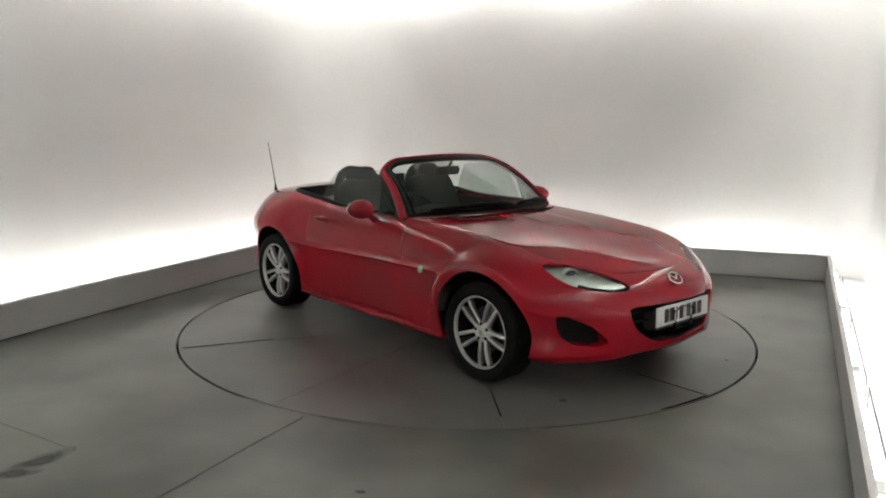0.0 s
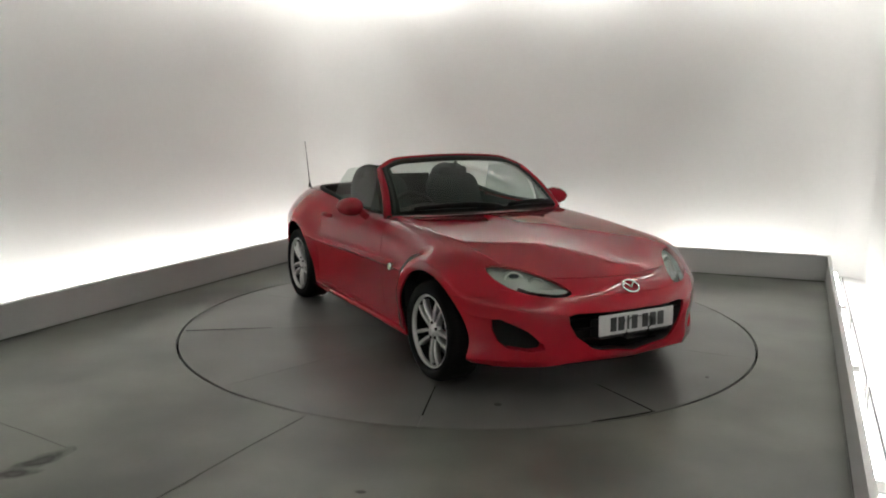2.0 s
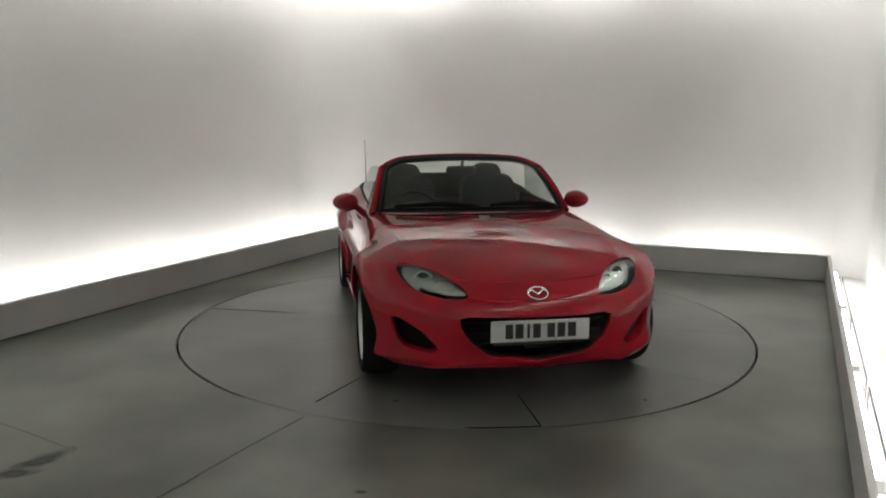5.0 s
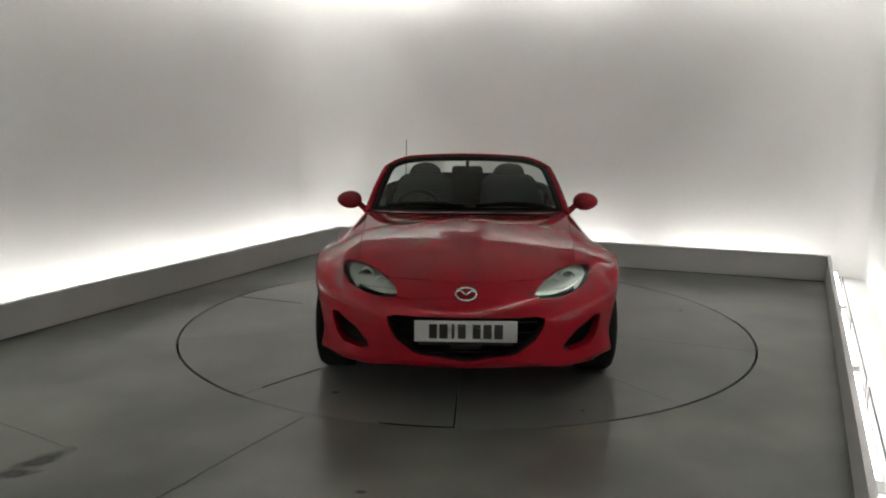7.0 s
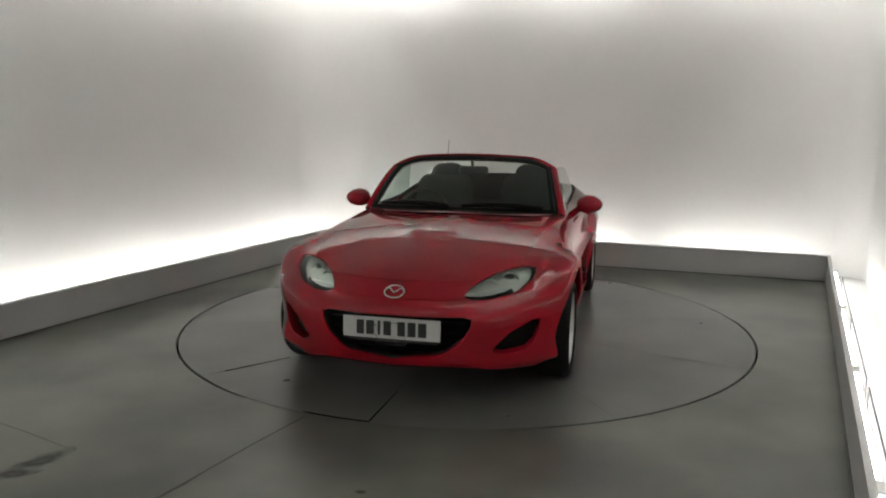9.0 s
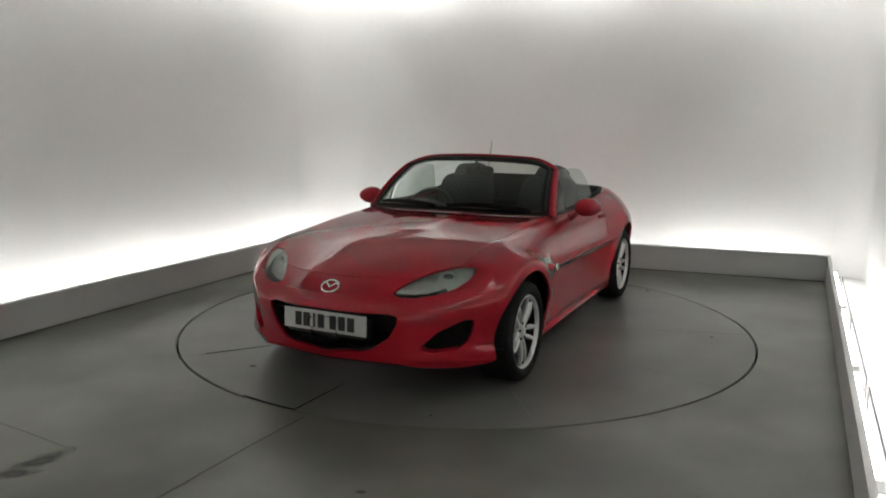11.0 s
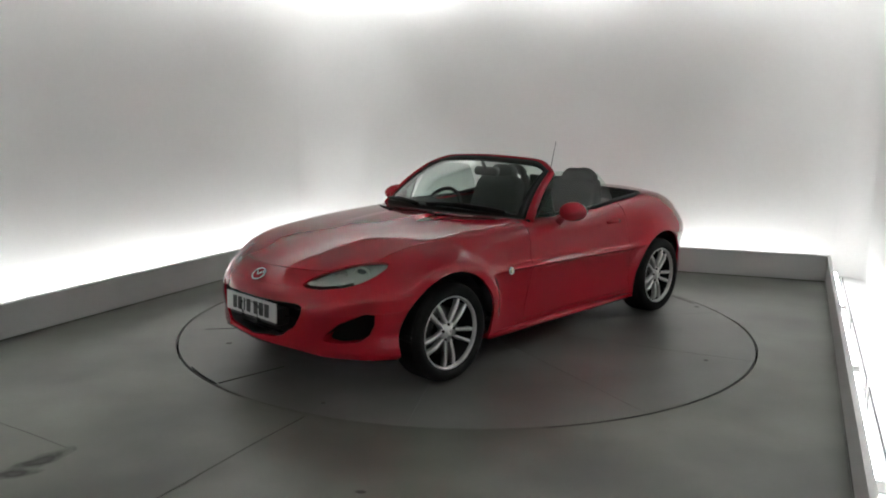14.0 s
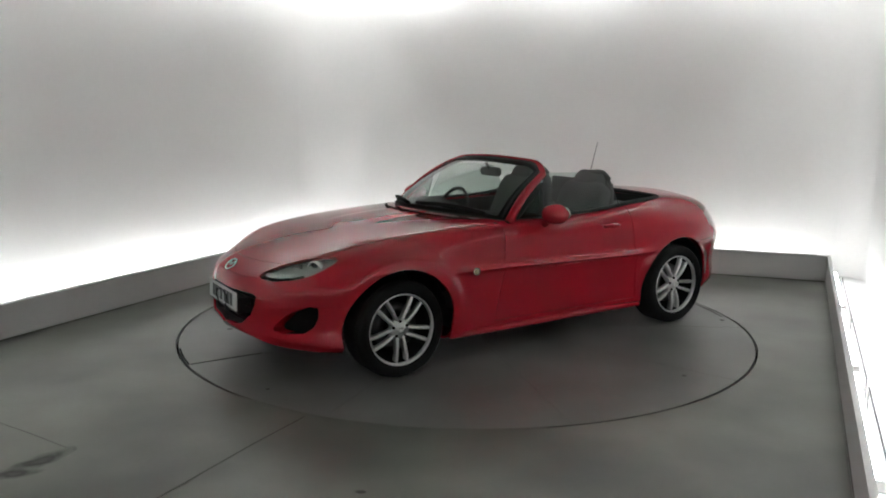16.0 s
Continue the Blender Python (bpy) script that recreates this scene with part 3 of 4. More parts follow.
def rear_bumper_f(x, y, z):
    return min(-1.36 - x, 0.60 - z)


def inward(d):
    return lambda x, y, z: (x * (1 - d * 0.4), y * (1 - d) if abs(y) > 0.3 else y, z - d * (0.5 if z > 0.6 else -0.2))


PANELS = {}


def build_body(car):
    skin = build_skin()
    _, skin = cut(skin, arch_f)
    _, skin = cut(skin, cabin_f)
    _, skin = cut(skin, lambda x, y, z: 0.19 - z if abs(x) < 1.85 and y < 0.7 else -1.0)
    grille, skin = cut(skin, grille_f)
    fog, skin = cut(skin, fog_f)
    lamp, skin = cut(skin, lamp_f)
    tail, skin = cut(skin, tail_f)
    seams = {}
    panels = {}
    for name, f, gap in (("bonnet", bonnet_f, 0.0016), ("front_bumper", bumper_f, 0.0005), ("door", door_f, 0.0016), ("boot_lid", boot_f, 0.0018),
                         ("rear_bumper", rear_bumper_f, 0.0016)):
        ins, skin = cut(skin, lambda *v: f(*v) + gap)
        panels[name], strip = cut(ins, lambda *v: f(*v) - gap)
        seams[name] = strip
    front, rest = cut(skin, lambda x, y, z: x - 0.3)
    for name in ("bonnet", "front_bumper", "boot_lid", "rear_bumper"):
        skin_part(name, panels[name] + mirrored(panels[name]), RED, car)
    for side in (lambda p: p, mirrored):
        s = 1 if side(fog)[0][0][1] > 0 else -1
        PANELS["door", s] = skin_part("door", side(panels["door"]), RED, car)
        PANELS["front_wing", s] = skin_part("front_wing", side(front), RED, car)
        skin_part("rear_wing", side(rest), RED, car)
        for name in seams:
            skin_part("panel_gap", side(seams[name]), SEAM, car, "dark panel gap", 0, inward(0.0035))
        hl = skin_part("headlight", side(lamp), LAMP_BOWL, car, "pale almond headlight with clear cover", 0, inward(0.045))
        cover = skin_part("lamp_cover", side(lamp), CLEAR, hl, "clear plastic cover", 0)
        cover.visible_shadow = False
        skin_part("tail_light", side(tail), TAIL, car, "dark red tail light", 0.02)
        # lamps inside the headlight
        for px, py, pz, r, mat, nm in ((1.645, 0.545, 0.632, 0.044, LENS_DARK, "projector"), (1.715, 0.455, 0.612, 0.036, LENS_DARK, "main_beam"),
                                       (1.535, 0.612, 0.655, 0.020, AMBER, "indicator_bulb")):
            v, f = lathe([(0.001, 0.012), (r * 0.55, 0.009), (r * 0.82, 0.0), (r * 0.86, -0.01), (r, -0.01), (r * 1.04, 0.006), (r * 1.12, 0.006), (r * 1.12, -0.03), (0.001, -0.03)], 24)
            m = pose(nose(px) - tuck(nose(px), py) - 0.026, s * py, pz - 0.006, 0, 0, -90 + s * 24)
            put(nm, mesh_of(nm, v, f, mat), hl, "round lamp", m)
            v, f = lathe([(r * 1.02, 0.010), (r * 1.16, 0.014), (r * 1.30, 0.004), (r * 1.30, -0.02), (r * 1.02, -0.02)], 24)
            put("lamp_ring", mesh_of("lamp_ring", v, f, LAMP_BOWL), hl, "silver ring round the lamp", m)
        # the fog recess
        skin_part("air_intake", side(fog), MESH, car, "black corner air intake", 0, lambda x, y, z: (x - 0.07, y * 0.97, z))
        wall_polys = []
        rim = boundary(side(fog))
        for a, b in rim:
            wall_polys.append([a, b, (b[0] - 0.07, b[1] * 0.97, b[2]), (a[0] - 0.07, a[1] * 0.97, a[2])])
        skin_part("intake_lip", wall_polys, RED, car, "", 0)
    skin_part("grille_back", grille + mirrored(grille), MESH, car, "black air intake backing", 0, lambda x, y, z: (x - 0.10, y * 0.98, z))
    walls = []
    for a, b in boundary(grille + mirrored(grille)):
        walls.append([a, b, (b[0] - 0.10, b[1] * 0.98, b[2]), (a[0] - 0.10, a[1] * 0.98, a[2])])
    skin_part("grille_surround", walls, BLACK, car, "", 0)


def boundary(polys):
    count = {}
    for p in polys:
        r = [tuple(round(c, 5) for c in v) for v in p]
        for i in range(len(r)):
            a, b = r[i], r[(i + 1) % len(r)]
            if a != b:
                count[(a, b)] = count.get((a, b), 0) + 1
    return [(a, b) for (a, b) in count if (b, a) not in count]


def build_wheel(car):
    """One alloy wheel; its outer face looks to +y."""
    v, f = lathe([(0.05, -0.10), (0.196, -0.10), (0.196, -0.02), (0.199, -0.004), (0.192, -0.004), (0.187, -0.09), (0.05, -0.09)], 48)
    wheel = put("wheel", mesh_of("wheel", v, f, MESH), car, "alloy wheel with five twin spokes")
    prof = [(0.209, 0.010), (0.213, 0.017), (0.221, 0.024), (0.236, 0.030), (0.256, 0.031), (0.272, 0.023), (0.282, 0.006), (0.286, -0.03), (0.286, -0.14),
            (0.280, -0.17), (0.252, -0.185), (0.209, -0.17)]
    v, f = lathe(prof, 64)
    tyre = put("tyre", mesh_of("tyre", v, f, RUBBER), wheel, "black rubber tyre")
    bm = bmesh.new()
    n = 60
    for k in range(n):
        a = 360 * k / n
        m = Matrix.Rotation(radians(a), 4, "Y")
        box(bm, (-0.0075, -0.155, 0.284), (0.0075, -0.01, 0.2885), 0, m)
    part("tread", bm, RUBBER, wheel, "black tyre tread")
    v, f = lathe([(0.213, 0.016), (0.214, 0.004), (0.207, -0.02), (0.200, -0.03), (0.196, -0.024), (0.200, 0.0), (0.203, 0.016), (0.208, 0.021)], 64)
    put("rim", mesh_of("rim", v, f, ALLOY), wheel, "bright silver rim edge")
    for k in range(5):
        for s in (-1, 1):
            base = math.radians(72 * k + 90)
            pts = []
            for t in np.linspace(0, 1, 7):
                r = 0.045 + t * 0.158
                a = base + s * math.asin((0.018 + 0.019 * t) / r)
                y = -0.012 + 0.018 * math.sin(t * math.pi * 0.8) - 0.004 * t
                pts.append((r * math.cos(a), y, r * math.sin(a)))
            verts, faces = [], []
            for i, p in enumerate(pts):
                t = i / 6
                d = Vector((p[0], 0, p[2])).normalized()
                w = Vector((-d.z, 0, d.x)) * (0.0100 + 0.0018 * t)
                q = Vector(p)
                for off, dy in ((-1, -0.03), (-1, -0.004), (-0.6, 0.004), (0.6, 0.004), (1, -0.004), (1, -0.03)):
                    verts.append(q + w * off + Vector((0, dy, 0)))
            for i in range(6):
                for c in range(6):
                    e = (c + 1) % 6
                    faces.append((i * 6 + c, i * 6 + e, i * 6 + 6 + e, i * 6 + 6 + c))
            put("spoke", mesh_of("spoke", verts, faces, ALLOY), wheel)
    v, f = lathe([(0.001, 0.004), (0.030, 0.003), (0.034, -0.004), (0.060, -0.010), (0.068, -0.03), (0.001, -0.03)], 30)
    hub = put("hub", mesh_of("hub", v, f, ALLOY), wheel)
    v, f = lathe([(0.001, 0.008), (0.020, 0.0075), (0.026, 0.004), (0.026, 0.002), (0.001, 0.002)], 24)
    put("centre_cap", mesh_of("centre_cap", v, f, ALLOY), wheel, "silver centre cap")
    for k in range(5):
        a = math.radians(72 * k + 54)
        v, f = lathe([(0.001, 0.0), (0.009, 0.0), (0.0095, -0.02), (0.001, -0.02)], 6)
        put("wheel_nut", mesh_of("wheel_nut", v, f, SEAM), wheel, "dark wheel nut", pose(0.046 * math.cos(a), 0.0005, 0.046 * math.sin(a)))
    v, f = lathe([(0.07, -0.075), (0.142, -0.075), (0.142, -0.095), (0.07, -0.095)], 40)
    put("brake_disc", mesh_of("brake_disc", v, f, STEEL), wheel, "grey steel brake disc")
    return wheel


def build_wheels(car):
    first = build_wheel(car)
    spots = [(WHEELBASE_HALF, 0.832, 0), (-WHEELBASE_HALF, 0.822, 0), (WHEELBASE_HALF, -0.832, 180), (-WHEELBASE_HALF, -0.822, 180)]
    for i, (x, y, yaw) in enumerate(spots):
        m = pose(x, y, 0.2885, 0, 0, yaw) @ pose(0, 0, 0, 0, (38, 42, 44, 44)[i], 0)
        if i == 0:
            first.matrix_basis = m
        else:
            copy_thing(first, m)
    # dark wheel housings
    for x, y, _ in spots:
        s = 1 if y > 0 else -1
        verts, faces = [], []
        n = 20
        for k in range(n + 1):
            a = math.radians(-8 + 196 * k / n)
            for yy in (0.79, 0.40):
                verts.append((x + (ARCH + 0.006) * math.cos(a), s * yy, WHEEL_Z + (ARCH + 0.006) * math.sin(a)))
        for k in range(n):
            faces.append((2 * k, 2 * k + 1, 2 * k + 3, 2 * k + 2))
        faces.append(tuple(2 * k + 1 for k in range(n + 1)))
        put("wheel_housing", mesh_of("wheel_housing", verts, faces, BLACK, False), car, "black wheel housing")


def build_front(car):
    # number plate with bars in place of its characters
    bm = bmesh.new()
    box(bm, (0, -0.26, -0.055), (0.008, 0.26, 0.055), 0.003)
    plate = part("number_plate", bm, PLATE, car, "white plate with dark bars", m=pose(1.927, 0, 0.4266, 0, -2, 0))
    xs = (-0.165, -0.112, -0.064, -0.020, 0.055, 0.110, 0.166)
    ws = (0.040, 0.042, 0.014, 0.040, 0.040, 0.042, 0.044)
    for y, w in zip(xs, ws):
        bm = bmesh.new()
        box(bm, (0.0082, y - w / 2, -0.037), (0.0098, y + w / 2, 0.037))
        part("bar", bm, INK, plate, "black bar")
    bm = bmesh.new()
    box(bm, (-0.09, -0.24, -0.075), (-0.002, 0.24, 0.02), 0.006)
    part("plate_holder", bm, BLACK, car, m=pose(1.927, 0, 0.4266, 0, -2, 0))
    # slats of the intake
    for z, w in ((0.455, 0.37), (0.40, 0.345), (0.345, 0.29), (0.30, 0.20)):
        v, f = sweep([(1.874 - 0.22 * y * y, y, z) for y in np.linspace(-w, w, 13)], 0.009, 6, flat=0.6)
        put("grille_bar", mesh_of("grille_bar", v, f, MESH), car)
    # winged oval emblem as a plain chrome shape
    bm_v, bm_f = sweep([(0, 0.052 * math.cos(a), 0.040 * math.sin(a)) for a in [2 * math.pi * k / 32 for k in range(32)]], 0.0052, 8, True)
    emblem = put("emblem", mesh_of("emblem", bm_v, bm_f, CHROME), car, "plain chrome oval emblem", pose(1.872, 0, 0.606, 0, -50, 0))
    v, f = sweep([(0.002, -0.05, 0.008), (0.002, -0.03, 0.022), (0.002, -0.012, 0.004), (0.002, 0, -0.008), (0.002, 0.012, 0.004), (0.002, 0.03, 0.022), (0.002, 0.05, 0.008)], 0.0045, 6)
    put("wing_shape", mesh_of("wing_shape", v, f, CHROME), emblem)
    # towing-eye cover and washer nozzles
    for s in (-1, 1):
        v, f = lathe([(0.001, 0.004), (0.012, 0.003), (0.0125, 0), (0.001, 0)], 18)
        put("washer_cover", mesh_of("washer_cover", v, f, RED), car, "", pose(nose(1.748) - tuck(1.73, 0.56), s * 0.56, 0.545, 0, 0, -90 + s * 30))


def screen_point(u, w):
    """On the windscreen: u from -1 to 1 across, w from 0 at its foot to 1 at the header."""
    y = u * (0.690 * (1 - w) + 0.575 * w)
    foot = screen_foot(u * 0.70)
    head = -0.165 + 0.105 * (1 - u * u)
    x = foot + (head - foot) * w + 0.035 * math.sin(math.pi * w)
    z0 = 0.845 + 0.035 * (1 - u * u)
    z1 = 1.170 + 0.036 * (1 - u * u)
    z = z0 + (z1 - z0) * w + 0.018 * math.sin(math.pi * w)
    return Vector((x, y, z))


def screen_top(u):
    """The height at which the rounded top corners of the windscreen end."""
    return 1 - 0.22 * max(0.0, (abs(u) - 0.66) / 0.34) ** 2.3


def build_screen(car):
    n, m = 28, 12
    verts = [screen_point(-1 + 2 * i / n, j / m * screen_top(-1 + 2 * i / n)) for i in range(n + 1) for j in range(m + 1)]
    faces = [(i * (m + 1) + j, (i + 1) * (m + 1) + j, (i + 1) * (m + 1) + j + 1, i * (m + 1) + j + 1) for i in range(n) for j in range(m)]
    us = [-1 + 0.34 * (k / 10) ** 1.3 for k in range(1, 11)] + list(np.linspace(-0.60, 0.60, 15)) + [1 - 0.34 * (k / 10) ** 1.3 for k in range(10, 0, -1)]
    frame_path = [screen_point(-1, w) for w in np.linspace(-0.05, 0.785, 9)] + [screen_point(u, screen_top(u) * 1.01) for u in us] + \
                 [screen_point(1, w) for w in np.linspace(0.785, -0.05, 9)]
    radii = [0.023 if abs(u) > 0.95 else 0.014 + 0.009 * max(0, (abs(u) - 0.7) / 0.25) for u in us]
    thick = [0.030, 0.030, 0.029, 0.029, 0.028, 0.027, 0.026, 0.025, 0.024]
    v, f = sweep([p + Vector((-0.016, 0, 0.003)) for p in frame_path], thick + radii + thick[::-1], 12)
    fr = put("windscreen_frame", mesh_of("windscreen_frame", v, f, RED), car, "red windscreen frame")
    v, f = sweep(frame_path, [0.016] * 9 + [0.014 if abs(u) > 0.95 else 0.005 for u in us] + [0.016] * 9, 8)
    put("screen_seal", mesh_of("screen_seal", v, f, MESH), fr, "black rubber seal round the windscreen")
    g = put("windscreen", mesh_of("windscreen", verts, faces, SCREEN), fr, "clear windscreen glass with dark border")
    g.visible_shadow = False
    inner = [screen_point(-0.94, w) for w in np.linspace(0.02, 0.76, 9)] + [screen_point(u, 0.965 * screen_top(u)) for u in np.linspace(-0.92, 0.92, 25)] + \
            [screen_point(0.94, w) for w in np.linspace(0.76, 0.02, 9)]
    v, f = sweep([p + Vector((-0.012, 0, -0.006)) for p in inner], 0.018, 8)
    put("pillar_trim", mesh_of("pillar_trim", v, f, LINING), fr, "black inner trim")
    # black printed border of the glass
    verts, faces = [], []
    outer, inner2 = [], []
    for t in np.linspace(0, 1, 13):
        outer.append((-0.985, t * 0.985)), inner2.append((-0.915, 0.05 + t * 0.875))
    for t in np.linspace(0, 1, 25)[1:]:
        outer.append((-0.985 + 1.97 * t, 0.985)), inner2.append((-0.915 + 1.83 * t, 0.925))
    for t in np.linspace(1, 0, 13)[1:]:
        outer.append((0.985, t * 0.985)), inner2.append((0.915, 0.05 + t * 0.875))
    for t in np.linspace(1, 0, 25)[1:-1]:
        outer.append((-0.985 + 1.97 * t, 0.0)), inner2.append((-0.915 + 1.83 * t, 0.05))
    for (a, b), (c, d) in zip(outer, inner2):
        verts += [screen_point(a, b * screen_top(a)) + Vector((0.004, 0, 0.003)), screen_point(c, d * screen_top(c)) + Vector((0.004, 0, 0.003))]
    n2 = len(outer)
    faces = [(2 * k, 2 * k + 1, 2 * ((k + 1) % n2) + 1, 2 * ((k + 1) % n2)) for k in range(n2)]
    put("glass_border", mesh_of("glass_border", verts, faces, MESH), fr, "black border of the windscreen")
    # cowl under the wipers
    verts, faces = [], []
    for i in range(25):
        u = -1 + 2 * i / 24
        y = u * 0.69
        a = screen_foot(y)
        z = 0.872 - 0.040 * u * u
        verts += [(a + 0.085, y, z - 0.006), (a + 0.04, y, z - 0.022), (a - 0.10, y, z - 0.03)]
    for i in range(24):
        for k in range(2):
            faces.append((i * 3 + k, i * 3 + k + 1, i * 3 + k + 4, i * 3 + k + 3))
    ob = put("cowl", mesh_of("cowl", verts, faces, MESH), car, "black plastic cowl under the windscreen")
    ob.modifiers.new("t", "SOLIDIFY").thickness = 0.01
    # two wipers
    for y0, y1, yp in ((-0.02, -0.56, 0.02), (0.58, 0.06, 0.60)):
        pts = [screen_point((y0 + (y1 - y0) * t) / 0.69, 0.035 + 0.10 * t * (1 - t) + 0.02 * t) + Vector((0.022, 0, 0.018)) for t in np.linspace(0, 1, 9)]
        v, f = sweep(pts, [0.013, 0.016, 0.019, 0.019, 0.018, 0.016, 0.013, 0.011, 0.008], 6)
        w = put("wiper", mesh_of("wiper", v, f, MESH), car, "black windscreen wiper")
        v, f = sweep([p + Vector((-0.012, 0, -0.012)) for p in pts], 0.006, 6)
        put("blade", mesh_of("blade", v, f, MESH), w)


def build_cabin(car):
    # tub: floor, side linings, rear bulkhead
    bm = bmesh.new()
    box(bm, (-1.05, -0.66, 0.24), (0.60, 0.66, 0.27))
    box(bm, (-1.08, -0.66, 0.25), (-1.05, 0.66, 0.80))
    box(bm, (-0.75, -0.10, 0.27), (0.45, 0.10, 0.52), 0.03)
    part("cabin_tub", bm, LINING, car, "black cabin floor and tunnel")
    for s in (-1, 1):
        bm = bmesh.new()
        box(bm, (-1.05, s * 0.70 - 0.028, 0.26), (0.50, s * 0.70 + 0.028, 0.79), 0.01)
        box(bm, (-0.72, s * 0.685 - 0.012, 0.76), (0.28, s * 0.685 + 0.012, 0.838), 0.004)
        part("door_card", bm, LINING, PANELS["door", s], "black door lining")
    # dashboard
    verts, faces = [], []
    for i in range(17):
        y = -0.665 + 1.33 * i / 16
        a = screen_foot(y)
        hood = 0.045 * math.exp(-((y + 0.35) / 0.17) ** 2)
        prof = [(a + 0.02, 0.80), (a - 0.05, 0.835), (a - 0.20, 0.850 + hood * 0.6), (0.16, 0.838 + hood), (0.11, 0.80 + hood * 0.6), (0.12, 0.72), (0.18, 0.58), (0.30, 0.45)]
        verts += [(px, y, pz) for px, pz in prof]
    for i in range(16):
        for k in range(7):
            faces.append((i * 8 + k, i * 8 + k + 1, i * 8 + 9 + k, i * 8 + 8 + k))
    ob = put("dashboard", mesh_of("dashboard", verts, faces, LINING), car, "black soft dashboard")
    ob.modifiers.new("t", "SOLIDIFY").thickness = 0.02
    for y in (-0.12, 0.0, 0.12):
        v, f = lathe([(0.001, 0.004), (0.034, 0.004), (0.036, -0.006), (0.001, -0.006)], 20)
        put("air_vent", mesh_of("air_vent", v, f, MESH), ob, "round black air vent", pose(0.113, y, 0.77, 0, 0, 90))
    # steering wheel on the right
    M = pose(0.03, -0.36, 0.785, 0, 66, 0)
    v, f = sweep([(0.183 * math.cos(a), 0.183 * math.sin(a), 0) for a in [2 * math.pi * k / 36 for k in range(36)]], 0.015, 8, True)
    sw = put("steering_wheel", mesh_of("steering_wheel", v, f, BLACK), car, "black three-spoke steering wheel", M)
    v, f = lathe([(0.001, 0.03), (0.06, 0.022), (0.075, 0.0), (0.06, -0.03), (0.001, -0.03)], 24, "z")
    put("hub", mesh_of("hub", v, f, BLACK), sw)
    for a in (90, -90, 0):
        d = Vector((math.cos(radians(a)), math.sin(radians(a)), 0))
        v, f = sweep([d * 0.05, d * 0.18], 0.014, 6, flat=0.5)
        put("spoke", mesh_of("spoke", v, f, STEEL), sw, "grey spoke")
    v, f = sweep([(0.06, -0.36, 0.80), (0.30, -0.36, 0.72)], 0.04, 10)
    put("steering_column", mesh_of("steering_column", v, f, BLACK), car)
    # gear lever
    v, f = sweep([(0.02, 0, 0.50), (0.0, 0, 0.60), (0, 0, 0.63), (0, 0, 0.645)], [0.02, 0.012, 0.024, 0.012], 10)
    put("gear_lever", mesh_of("gear_lever", v, f, BLACK), car)


def rounded_slab(w, h, t, rnd, seg=6, taper=1.0, puff=0.0):
    """An upholstered slab in the y-z plane with soft edges."""
    verts, faces, rows = [], [], []
    outline = []
    for cx, cz, a0 in ((1, 1, 0), (-1, 1, 90), (-1, 0, 180), (1, 0, 270)):
        for k in range(seg + 1):
            a = radians(a0 + 90 * k / seg)
            ww = w / 2 * (taper if cz else 1.0)
            outline.append((cx * (ww - rnd) + rnd * math.cos(a), (h - rnd if cz else rnd) + rnd * math.sin(a)))
    n = len(outline)
    cz = h / 2
    for s, d in ((0.0, t / 2 + puff), (0.6, t / 2 + puff * 0.8), (0.9, t / 2), (0.98, t * 0.35), (1.0, 0.0), (0.98, -t * 0.35), (0.9, -t / 2), (0.0, -t / 2)):
        rows.append(len(verts))
        for y, z in outline:
            verts.append((d, y * s, cz + (z - cz) * s))
    for r in range(len(rows) - 1):
        for k in range(n):
            l = (k + 1) % n
            faces.append((rows[r] + k, rows[r] + l, rows[r + 1] + l, rows[r + 1] + k))
    return verts, faces


